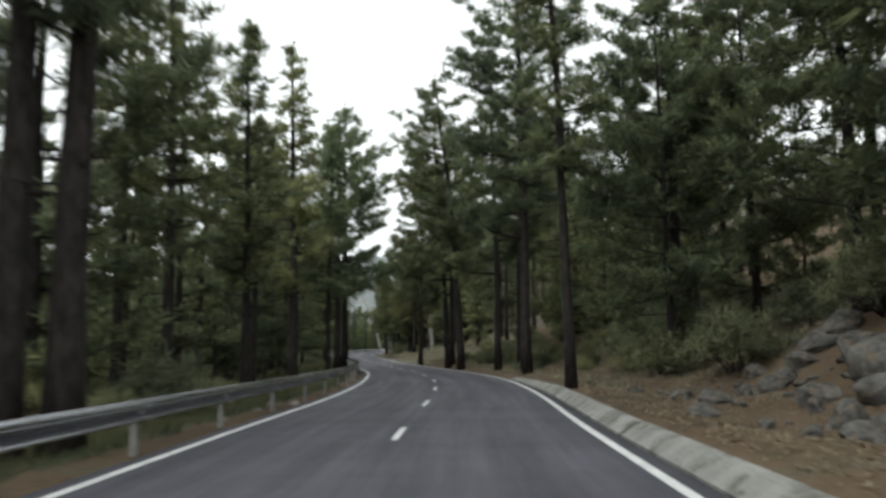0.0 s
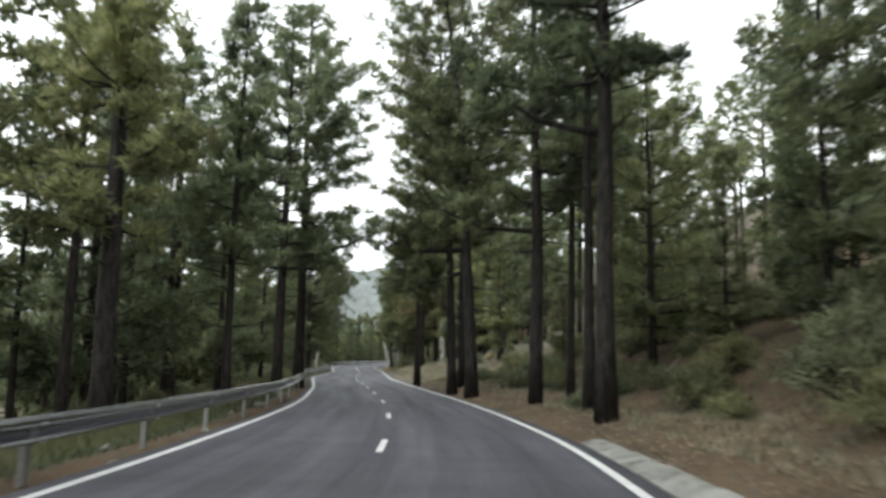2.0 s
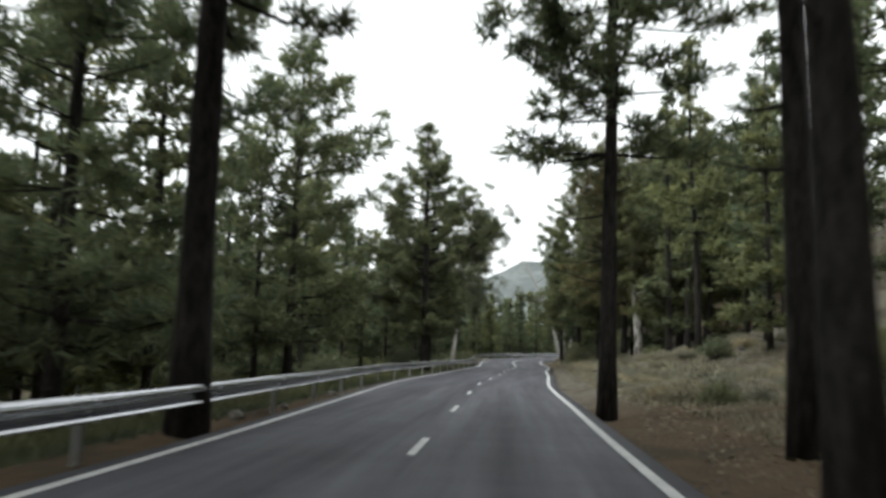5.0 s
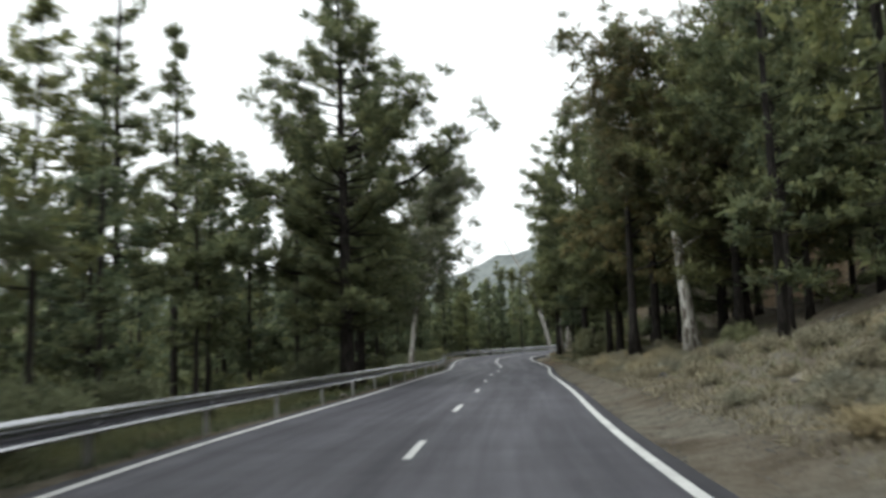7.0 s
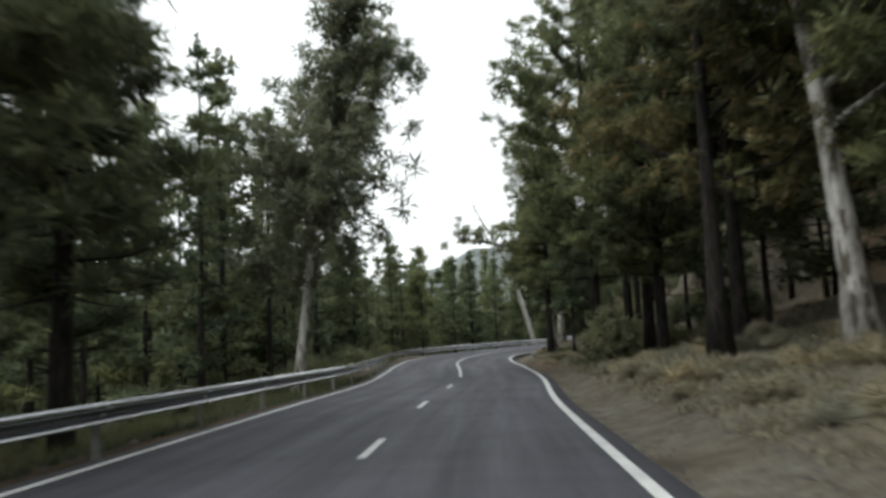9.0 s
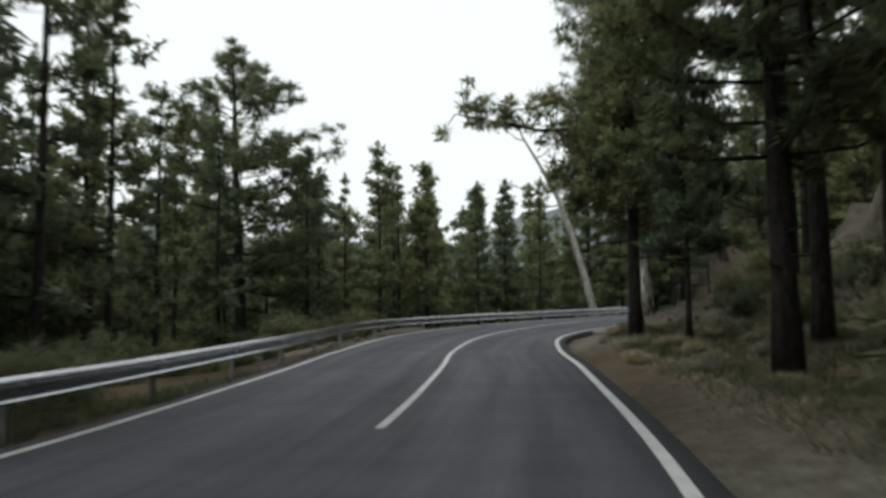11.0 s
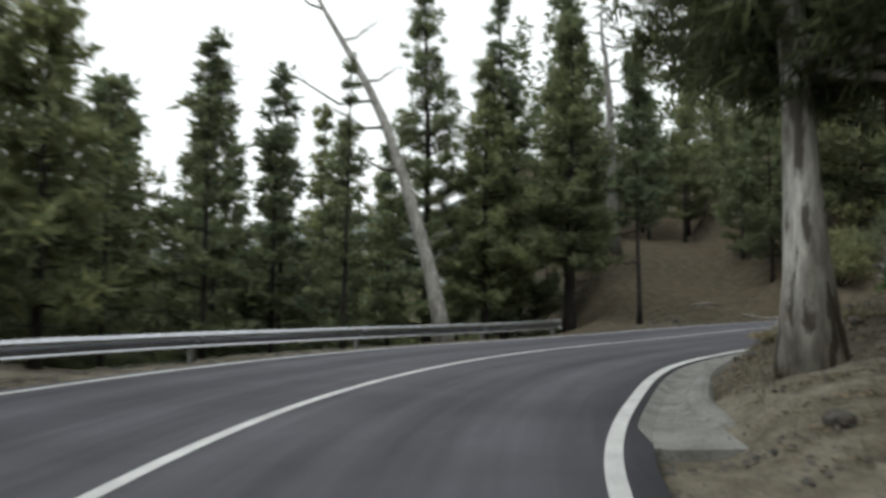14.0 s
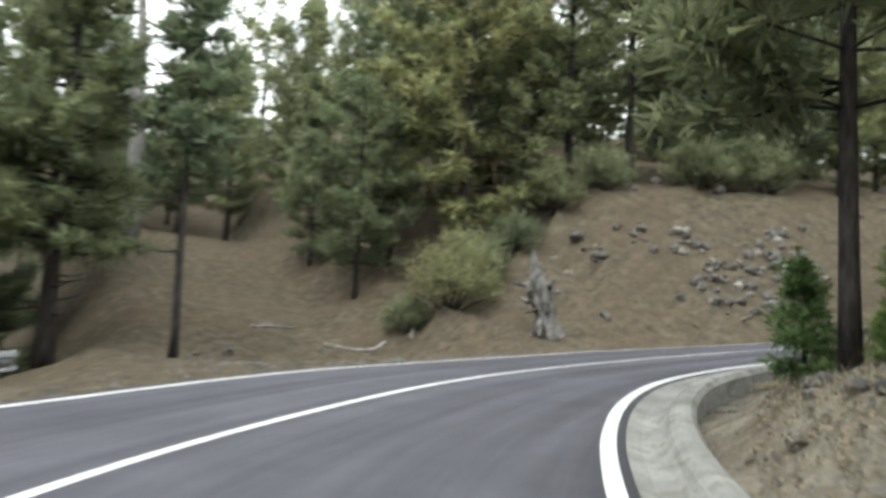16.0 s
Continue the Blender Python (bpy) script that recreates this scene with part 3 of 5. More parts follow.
def puffs(centres, radii, blades, gen, width=0.05, droop=0.0, flat=0.8, core=2.4):
    """Needle tufts: thin triangles that stand out from each centre."""
    n = len(centres)
    d = unit(gen.normal(size=(n, blades, 3)))
    d[..., 2] = d[..., 2] * flat + 0.25 - droop
    d = unit(d)
    r = radii[:, None, None] * gen.uniform(0.4, 0.8, (n, blades, 1))
    heart = (np.arange(blades) < 0.3 * blades)[None, :, None]
    d = np.where(heart, d * (1, 1, 0.6), d)
    root = centres[:, None, :] + d * radii[:, None, None] * gen.uniform(0.05, 0.6, (n, blades, 1)) + gen.normal(0, 0.14, (n, blades, 3)) * radii[:, None, None]
    tip = root + unit(d + gen.normal(0, 0.45, d.shape)) * r
    w = unit(np.cross(d, gen.normal(size=(n, blades, 3)))) * (width * gen.uniform(0.7, 1.3, (n, blades, 1)))
    w = np.where(heart, w * core, w)
    root = np.where(heart, centres[:, None, :] + (root - centres[:, None, :]) * 0.7, root)
    tri = np.stack([root - w, root + w, tip], 2)
    soft_n = unit(unit(tri - centres[:, None, None, :]) + gen.normal(0, 0.3, tri.shape) + (0, 0, 0.65))
    return tri.reshape(-1, 3, 3), soft_n.reshape(-1, 3)


def make_pine(h, r, start, spread_, seed, whorls=16, per=5, blades=34, puff=0.5, shape="cone", lean=0.0, dead_limbs=5, needles=None, width=0.045, extra=(), core=2.4):
    """A pine at the origin: tapered, slightly crooked trunk with limbs, and needle puffs along the limbs."""
    gen = np.random.default_rng(seed)
    t = np.linspace(0, 1, 13)
    bend = np.cumsum(gen.normal(0, 0.012 * h / 4, (13, 2)), axis=0) * t[:, None]
    bend[:, 0] += lean * h * t**1.3
    path = np.c_[bend, t * h]
    rad = r * (1.0 - 0.88 * t) * (1 + 0.22 * np.exp(-t * h / 0.4))
    pieces = [tube(path, rad, 9, 0.06, gen)]
    trunk_at = lambda u: np.array([np.interp(u, t, path[:, 0]), np.interp(u, t, path[:, 1]), u * h])
    cs, rs = [], []
    for k in range(whorls):
        u = start + (1 - start) * ((k + gen.uniform(0, 0.7)) / whorls) ** 0.95
        v = (u - start) / (1 - start)
        if shape == "cone":
            reach = spread_ * (1.0 - 0.88 * v) * (0.55 + 0.45 * min(1, v * 6 + 0.2))
        else:
            reach = spread_ * (0.55 + 0.6 * math.sin(math.pi * min(1, v * 0.9 + 0.12))) * (1 - 0.75 * max(0, v - 0.6) / 0.4)
        for q in range(per):
            if gen.random() < 0.2:
                continue
            a, ln = gen.uniform(0, 2 * math.pi), reach * gen.uniform(0.55, 1.2)
            up = gen.uniform(-0.12, 0.28) + 0.5 * v
            base = trunk_at(min(u, 0.985))
            dirn = np.array([math.cos(a), math.sin(a), up])
            tipz = np.array([0, 0, 0.10 * ln])
            pts = [base, base + dirn * ln * 0.5 - tipz * 0.4, base + dirn * ln + tipz]
            br = max(0.012, r * 0.24 * (1 - 0.8 * v))
            pieces.append(tube(pts, [br, br * 0.6, br * 0.15], 3))
            m = max(2, int(ln / (puff * 0.62)))
            for i in range(m):
                f = 0.42 + 0.6 * (i + 0.6) / m
                p = pts[0] * (1 - f) ** 2 + 2 * pts[1] * f * (1 - f) + pts[2] * f * f
                cs.append(p + gen.normal(0, 0.2 * puff + 0.03 * ln, 3) * (1, 1, 0.5))
                rs.append(puff * gen.uniform(0.62, 1.25) * (1 - 0.25 * v))
    for z0, dx, dy, dz in extra:
        b = trunk_at(z0 / h)
        e = b + np.array([dx, dy, dz])
        mid = (b + e) / 2 + np.array([0, 0, -0.08 * abs(dz) - 0.25])
        pieces.append(tube([b, mid, e], [r * 0.42, r * 0.26, 0.015], 6))
        for f in np.linspace(0.35, 1.0, 24):
            p = (1 - f) ** 2 * b + 2 * f * (1 - f) * mid + f * f * e
            q = p + gen.normal(0, 0.45, 3) + (0, 0, 0.25)
            pieces.append(tube([p, q], [0.02, 0.006], 4))
            cs += [q, q + gen.normal(0, 0.25, 3)]
            rs += [puff * gen.uniform(0.7, 1.0), puff * gen.uniform(0.6, 0.9)]
    for i in range(4):
        cs.append(trunk_at(1.0) + np.array([0, 0, 0.25 - 0.32 * i]) + gen.normal(0, 0.05, 3))
        rs.append(puff * (0.32 + 0.13 * i))
    for k in range(dead_limbs):
        u, a = gen.uniform(start * 0.5, start), gen.uniform(0, 2 * math.pi)
        b, ln = trunk_at(u), gen.uniform(0.5, 1.8)
        e = b + np.array([math.cos(a), math.sin(a), gen.uniform(-0.2, 0.4)]) * ln
        pieces.append(tube([b, (b + e) / 2 + (0, 0, -0.06), e], [0.035, 0.022, 0.006], 4))
    tr = mesh_of("trunk", *joined(pieces), BARK, True)
    cr = soft_mesh("crown", puffs(np.array(cs), np.array(rs), blades, gen, width, core=core), needles or NEEDLES)
    return tr, cr


def soft_mesh(name, made, mat):
    return tri_mesh(name, made[0], mat, made[1])


def make_gum(h, r, start, spread_, seed, n=150, blades=40, lean=(0.0, 0.0), bark=None, leaves=None, hang=0.25, clump=(0.45, 0.85), leaf=0.06, rise=(0.5, 1.0), drop=0.0, limbs=12, twin=0.0):
    """A broadleaf tree with a pale trunk that forks into rising limbs, and hanging leaf clumps."""
    gen = np.random.default_rng(seed)
    t = np.linspace(0, 1, 10)
    off = np.c_[lean[0] * t**1.2, lean[1] * t**1.2] + np.cumsum(gen.normal(0, 0.05, (10, 2)), axis=0) * t[:, None]
    path = np.c_[off, t * h * 0.85]
    pieces = [tube(path, r * (1 - 0.8 * t) * (1 + 0.7 * np.exp(-t * h / 0.6)), 10, 0.09, gen)]
    if twin:
        u = np.linspace(0, 0.6, 8)
        pieces.append(tube(np.c_[-twin * (1 + 0.5 * u) + 0.1 * np.sin(u * 7), 0.05 + 0.2 * u, u * h * 0.85], r * 0.55 * (1 - 0.7 * u) * (1 + 0.8 * np.exp(-u * h / 0.5)), 9, 0.12, gen))
    cs, rs = [], []
    for k in range(limbs):
        u = start + (0.98 - start) * (k / limbs) ** (1.7 if drop else 1.0)
        b = np.array([np.interp(u, t, path[:, 0]), np.interp(u, t, path[:, 1]), u * h * 0.85])
        a, ln = gen.uniform(0, 2 * math.pi), spread_ * gen.uniform(0.6, 1.1) * (1 - 0.45 * u)
        e = b + np.array([math.cos(a) * ln, math.sin(a) * ln, ln * gen.uniform(*rise)])
        mid = (b + e) / 2 + np.array([0, 0, -0.12 * ln])
        br = r * 0.42 * (1 - 0.6 * u)
        pieces.append(tube([b, mid, e], [br, br * 0.6, br * 0.2], 5))
        m = n // limbs
        f = gen.uniform(0.3, 1.08, (m, 1))
        pts = (1 - f) ** 2 * b + 2 * f * (1 - f) * mid + f * f * e + gen.normal(0, 0.19 * ln + 0.22, (m, 3)) * (1, 1, 0.8)
        pts[:, 2] -= drop * gen.random(m) ** 1.5
        if drop:
            pts = pts[pts[:, 2] > 2.75 + 0.46 * np.linalg.norm(pts[:, :2], axis=1)]
            m = len(pts)
        cs += list(pts)
        rs += list(gen.uniform(*clump, m))
    tr = mesh_of("trunk", *joined(pieces), bark or PALE, True)
    cr = soft_mesh("crown", puffs(np.array(cs), np.array(rs), blades, gen, leaf, hang, 0.9, 1.5), leaves or EUCA)
    return tr, cr


def plant(kind, meshes, x, y, scale_=1.0, turn=0.0, label="", category="tree", group="", tall=1.0, sink=0.15, z=None, names=("trunk", "crown")):
    ob = tagged(new(kind), label, category, group)
    ob.matrix_basis = Matrix.Translation((x, y, (ground_z(x, y) if z is None else z) - sink)) @ Matrix.Rotation(turn, 4, "Z") @ Matrix.Diagonal((scale_, scale_, scale_ * tall, 1))
    for name, me in zip(names, meshes):
        p = new(name, me)
        p.parent = ob
    return ob


ROADSIDE = "tall dark-barked pine with tufted crown beside the road"
# x, y, top z, trunk radius, where the crown starts, reach of the limbs
PINES = [(4.2, 27.3, 22, 0.19, 0.34, 2.3), (4.2, 41.7, 23, 0.26, 0.36, 3.2), (4.4, 45.6, 21, 0.18, 0.45, 2.4), (3.3, 50.3, 22, 0.24, 0.30, 3.0), (4.9, 53.5, 19, 0.17, 0.4, 2.5),
         (1.2, 57.5, 21, 0.28, 0.36, 3.4), (0.3, 61.7, 20, 0.24, 0.34, 3.2), (0.7, 66.2, 19, 0.21, 0.4, 2.8), (-2.1, 73.8, 19, 0.21, 0.32, 3.0), (10.1, 35.2, 20, 0.3, 0.3, 3.2),
         (-5.7, 12.4, 19, 0.3, 0.34, 2.6), (-6.5, 12.2, 20, 0.3, 0.34, 2.6)]
PINES2 = [(-8.4, 25.0, 19, 0.2, 0.3, 2.3), (-10.6, 26.5, 20, 0.2, 0.28, 2.4), (-7.0, 29.0, 13.4, 0.2, 0.3, 2.0), (-7.6, 41.4, 17.2, 0.28, 0.28, 2.6), (-6.9, 49.0, 15, 0.16, 0.3, 2.1), (-7.9, 60.6, 19, 0.27, 0.3, 3.3), (-8.0, 66.2, 21.6, 0.3, 0.32, 3.4),
          (-13.3, 61.7, 18, 0.28, 0.3, 3.2), (-24.3, 110.0, 16.6, 0.2, 0.35, 2.0), (-23.4, 104.2, 18.5, 0.22, 0.3, 2.4), (-15.4, 107.4, 16.6, 0.3, 0.16, 2.9), (-16.4, 112.2, 14.0, 0.2, 0.2, 2.6), (-20.7, 118.0, 14.5, 0.2, 0.2, 2.6), (-26.5, 153.5, 12.8, 0.3, 0.25, 3.4),
          (-10.35, 147.7, 17, 0.21, 0.2, 2.3), (-7.6, 137.6, 20, 0.25, 0.2, 3.6)]
PINES3 = [(-5.2, 139.8, 19, 0.3, 0.34, 3.4), (-4.6, 165.1, 15, 0.095, 0.17, 2.3), (-6.0, 143.0, 17, 0.26, 0.5, 3.0), (-5.2, 132.0, 16, 0.25, 0.2, 3.2), (-8.9, 145.0, 10.5, 0.085, 0.24, 1.5), (-5.0, 152.9, 17, 0.2, 0.4, 2.3), (-3.0, 128.0, 17, 0.3, 0.4, 3.4),
          (1.5, 112.0, 18, 0.22, 0.35, 3.2), (2.8, 127.5, 18, 0.24, 0.3, 3.2), (-14.1, 182.1, 15.6, 0.24, 0.16, 2.5), (-10.3, 188.4, 18.4, 0.26, 0.2, 2.5), (-7.5, 186.8, 17.4, 0.25, 0.2, 2.4), (-6.1, 179.3, 12.0, 0.1, 0.4, 1.4), (-8.4, 181.0, 14, 0.2, 0.2, 2.4), (-11.8, 181.0, 12, 0.17, 0.2, 2.3), (-9.5, 189.0, 14, 0.2, 0.2, 2.6)]
LONG_LIMBS = {(-7.9, 60.6): [(6.5, 4.6, -1.5, 1.0)], (-10.35, 147.7): [(6.6, -5.6, 0.4, 0.9), (4.6, -2.6, 0.5, 0.8)], (-15.4, 107.4): [(7.4, 5.2, 1.2, 3.0), (9.5, 3.6, 0.6, 2.6), (7.0, -4.4, -1.6, 1.6), (4.8, -4.6, 0.6, 0.8)], (4.2, 41.7): [(7.0, -3.2, 0.5, 1.6)], (3.3, 50.3): [(6.0, -3.6, 1.0, 1.0), (8.0, 3.0, -1.0, 1.8)], (1.2, 57.5): [(6.5, -3.8, 0.0, 0.4), (5.6, -3.0, 0.8, -0.4)]}
LEANS = {(1.2, 57.5): -0.08, (0.3, 61.7): -0.06, (-7.9, 60.6): 0.02, (4.2, 27.3): -0.03}
for i, (x, y, top, r, start, reach) in enumerate(PINES + PINES2 + PINES3):
    g = ground_z(x, y)
    plant("pine_tree", make_pine(top - g, r, start, reach, 100 + i, whorls=32 if start < 0.21 else 24, per=6 if start < 0.21 else 5, blades=44, puff=0.48, width=0.027, core=1.8, lean=LEANS.get((x, y), 0.0), shape="round" if (i % 3 or reach > 3) and y < 178 and reach > 2.65 else "cone", dead_limbs=0 if y == 165.1 else 6, extra=LONG_LIMBS.get((x, y), ()), needles=NEEDLES3 if y == 165.1 else NEEDLES2 if y > 178 or (x, y) in [p[:2] for p in PINES2[2:8]] else None), x, y, label=ROADSIDE, group="roadside pines")
# slender young pines in the valley, x, y, top z
for i, (x, y, top) in enumerate([(-21.4, 164.3, 9.3), (-20.9, 174.9, 9.4), (-18.8, 185.0, 11.2), (-24.5, 168.5, 10.2), (-23.2, 181.0, 9.0), (-27.0, 176.0, 9.0), (-16.8, 192.0, 9.6), (-29.5, 166.0, 9.8), (-19.5, 178.8, 9.0), (-17.4, 181.2, 9.6), (-21.6, 187.2, 10), (-16.0, 187.6, 10.2), (-24.2, 190, 10.5), (-20.2, 194, 11), (-27.2, 184, 10), (-23.6, 172.5, 8.6), (-26.8, 160.5, 9.5), (-31.0, 158.0, 10)]):
    g = ground_z(x, y)
    plant("young_pine_tree", make_pine(top - g, 0.13, 0.15, 1.9, 300 + i, whorls=20, per=6, blades=22, puff=0.5, width=0.042, dead_limbs=2, needles=NEEDLES2), x, y, label="slender young pine with a pointed crown below the road", group="young pines")
# pale-barked trees
for i, (x, y, h, r, start, reach, lean) in enumerate([(-1.6, 120.2, 20, 0.33, 0.32, 5.5, (-1.5, 0.5)), (-4.4, 123.0, 19, 0.26, 0.3, 5.0, (0, 0)), (1.6, 124.5, 20, 0.3, 0.35, 5.0, (0.4, 0)),
                                                      (-18.45, 128.5, 16.4, 0.2, 0.3, 5.3, (1.8, 0.3)), (-10.36, 151.7, 15, 0.19, 0.5, 3.2, (-0.7, 0)), (-10.0, 157.15, 14, 0.2, 0.27, 3.2, (-0.3, 0.3))]):
    lv = GREYLEAF if i == 3 else EUCA if i < 4 else NEEDLES
    plant("gum_tree", make_gum(h, r, start, reach, 400 + i, (620, 560, 500, 760, 440, 2100)[i], 46, lean, leaves=lv, bark=BARK if i in (1, 2) else PALE, hang=(0.5, 0.5, 0.5, 0.2, 0.4, 0.75)[i], clump=(0.4, 0.7) if i < 4 else (0.28, 0.5), leaf=0.036 if i < 4 else 0.022, rise=(-0.1, 0.4) if i == 5 else (0.4, 0.95), drop=2.4 if i == 5 else 0.0, limbs=18 if i == 5 else 12, twin=0.24 if i == 5 else 0.0), x, y, label="broadleaf tree with dark bark at the forest edge" if i in (1, 2) else "broadleaf tree with pale peeling bark beside the road", group="broadleaf trees")


def dead_tree(name, x, y, h, r, lean, seed, limbs, mat, label, curve=1.3):
    gen = np.random.default_rng(seed)
    t = np.linspace(0, 1, 14)
    path = np.c_[lean[0] * t**curve, lean[1] * t**curve, t * h] + np.c_[np.cumsum(gen.normal(0, 0.11, (14, 2)), axis=0) * t[:, None], np.zeros(14)]
    trunk = mesh_of("trunk", *tube(path, r * (1 - 0.8 * t - 0.12 * t**4) * (1 + 0.4 * np.exp(-t * h / 0.5)), 9, 0.08, gen), mat, True)
    ob = plant(name, [trunk], x, y, label=label)
    for u, a, ln, up in limbs:
        b = np.array([np.interp(u, t, path[:, k]) for k in range(3)])
        d = np.array([math.cos(a), math.sin(a), up]) * ln
        br = r * 0.35 * (1 - 0.5 * u)
        bits = [tube([b, b + d * 0.35 + (0, 0, -0.10 * ln), b + d * 0.7 + (0, 0, 0.03 * ln), b + d + (0, 0, 0.12 * ln)], [br, br * 0.7, br * 0.4, br * 0.12], 5)]
        for q in range(3):
            f, a2 = gen.uniform(0.45, 0.9), a + gen.uniform(-0.9, 0.9)
            c = b + d * f
            bits.append(tube([c, c + np.array([math.cos(a2), math.sin(a2), gen.uniform(0.1, 0.6)]) * ln * 0.3], [br * 0.3, br * 0.06], 4))
        p = new("limb", mesh_of("limb", *joined(bits), mat, True))
        p.parent = ob
    return ob


dead_tree("dead_tree", -13.5, 176.6, 15.2, 0.29, (-5.2, 3.6), 7, [(0.42, 3.5, 2.0, 0.1), (0.52, 3.6, 2.4, 0.12), (0.59, 3.75, 4.2, 0.02), (0.64, 0.4, 1.6, 0.5), (0.75, 0.3, 1.5, 0.6), (0.84, 3.4, 1.6, 0.5), (0.9, 2.6, 1.4, 0.6), (0.94, 0.6, 1.1, 0.8)], DEAD,
          "leaning bare dead tree with grey wood behind the guard rail", 1.35)
dead_tree("dead_pine", -4.2, 192.2, 14.5, 0.36, (0.2, 0.0), 9, [(0.42 + 0.05 * k, 2.4 * k, 0.9 + (k % 3) * 0.45, 0.12) for k in range(11)], bark_material("grey_dead_bark", (0.14, 0.13, 0.12), (0.27, 0.26, 0.25)),
          "standing dead pine with short broken limbs")

# ---- broad pines whose limbs hang low beside the road ----
DENSE = [make_pine(18 + k, 0.22 + 0.02 * k, 0.10 + 0.03 * k, 4.0 + 0.3 * k, 800 + k, whorls=22, per=6, blades=38, puff=0.68, shape="round", dead_limbs=3, width=0.036, core=1.9) for k in range(3)]
DENSE_GREEN = make_pine(17, 0.22, 0.1, 3.8, 810, whorls=22, per=6, blades=38, puff=0.68, shape="round", dead_limbs=3, width=0.036, core=1.9, needles=NEEDLES2)
LOW = [(8.6, 31.0), (3.5, 123.5), (6.5, 117.0), (0.8, 128.5), (-9.8, 19.5), (10.0, 13.5), (12.2, 18.5), (12.8, 25.0), (14.5, 12.0), (12.5, 32.5), (13.0, 43.0), (16.0, 21.0), (14.5, 51.0), (-12.0, 50.0),
       (0.5, 118.5), (-13.5, 70.0), (-14.5, 84.0), (9.0, 58.0)]
for i, (x, y) in enumerate(LOW):
    plant("pine_tree", DENSE_GREEN if 38 < y < 90 else DENSE[i % 3], x, y, 0.82 + 0.06 * (i % 4), i * 2.1, "broad dark pine with low dense limbs by the road", group="broad pines")

# ---- bright low-limbed pines on the hillside past the bend ----
HILLP = [make_pine(10.5 + 1.2 * k, 0.15 + 0.01 * k, 0.03, 2.5 + 0.15 * k, 850 + k, whorls=20, per=6, blades=19, puff=0.64, shape=("round", "cone")[k % 2], dead_limbs=2, needles=NEEDLES3, width=0.052) for k in range(4)]
HILLN = [make_pine(10.5 + 1.2 * k, 0.15 + 0.01 * k, 0.1 + 0.03 * k, 2.4 + 0.15 * k, 870 + k, whorls=19, per=6, blades=34, puff=0.58, shape=("round", "cone")[k % 2], dead_limbs=2, needles=NEEDLES3, width=0.034, core=1.8) for k in range(4)]
HILL = [(1.6, 189.0), (2.6, 191.5), (1.2, 184.6), (2.9, 185.4), (4.6, 183.4), (6.3, 182.4), (8.2, 182.2), (10.2, 181.2), (12.6, 179.8), (15.2, 178.8), (17.8, 177.6), (20.5, 176.4), (3.6, 195.0), (3.8, 187.8), (5.6, 186.0), (-5.9, 190.4), (24.0, 175.0), (4.4, 191.0), (0.0, 200.5), (1.8, 198.8), (-1.8, 202.0), (3.2, 202.5), (0.8, 205.0), (-3.6, 199.0)]
for i, (x, y) in enumerate(HILL):
    plant("pine_tree", HILLN[i % 4], x, y, (0.8 + 0.07 * (i % 5)) * (0.62 if x < 3.0 else 1.0), i * 1.7, "yellow-green pine with limbs down to the dry slope", group="hillside pines")

# ---- the forest on both sides ----
FILL = [make_pine(13.5 + 1.1 * k, 0.15 + 0.012 * k, (0.06, 0.3, 0.12, 0.36)[k % 4], 2.5 + 0.25 * (k % 3), 500 + k, whorls=15, per=5, blades=17, puff=0.66, shape=("cone", "round", "cone")[k % 3], dead_limbs=4, needles=(NEEDLES, NEEDLES2)[k % 2], width=0.072, core=2.1) for k in range(8)]
taken = [(p[0], p[1]) for p in PINES + PINES2 + PINES3] + LOW + HILL + [(-1.6, 120.2), (-4.4, 123), (1.6, 124.5), (-18.45, 128.5), (-10.4, 151.7), (-10.0, 157.1), (-13.5, 176.6), (1.6, 176.1), (-4.2, 192.2)]


def scatter(n, s0, s1, o0, o1, gap, gen, clear=None):
    out = []
    for _ in range(n * 30):
        if len(out) >= n:
            break
        s, o = gen.uniform(s0, s1), o0 + (o1 - o0) * gen.random() ** 1.2
        x, y, _z = at(s, o)
        if min((x - a) ** 2 + (y - b) ** 2 for a, b in taken) < gap * gap or (clear and clear(x, y)):
            continue
        d = near_road(np.array([(x, y)]))[0][0]
        if abs(d) < min(abs(o0), abs(o1)) - 0.2:
            continue
        taken.append((x, y))
        out.append((x, y))
    return out


track = lambda x, y: abs(x - track_x(y)) < 2.9 and y > 172 and y < 215
fg = np.random.default_rng(21)
spots = scatter(92, station(-6), station(140), -9.0, -24, 2.4, fg) + scatter(34, station(-12), station(140), -24, -50, 3.4, fg)
spots += scatter(92, station(136), station(168), -8.5, -42, 2.0, fg)
spots += scatter(18, station(36), station(78), 11, 24, 2.2, fg)
spots += scatter(50, station(-2), station(150), 10, 30, 3.2, fg) + scatter(10, station(-8), station(130), 28, 45, 3.4, fg)
spots += scatter(62, S_END + 8, S_END + 62, -13.5, -42, 2.3, fg, track) + scatter(26, S_END - 8, S_END + 55, 8.5, 30, 2.6, fg)
DEEP = []
for _ in range(420):
    x, y = (fg.uniform(-64, -24), fg.uniform(138, 228)) if fg.random() < 0.72 else (fg.uniform(-26, -6), fg.uniform(196, 230))
    if len(spots) < 480 and min((x - a) ** 2 + (y - b) ** 2 for a, b in taken) > 5:
        taken.append((x, y))
        spots.append((x, y))
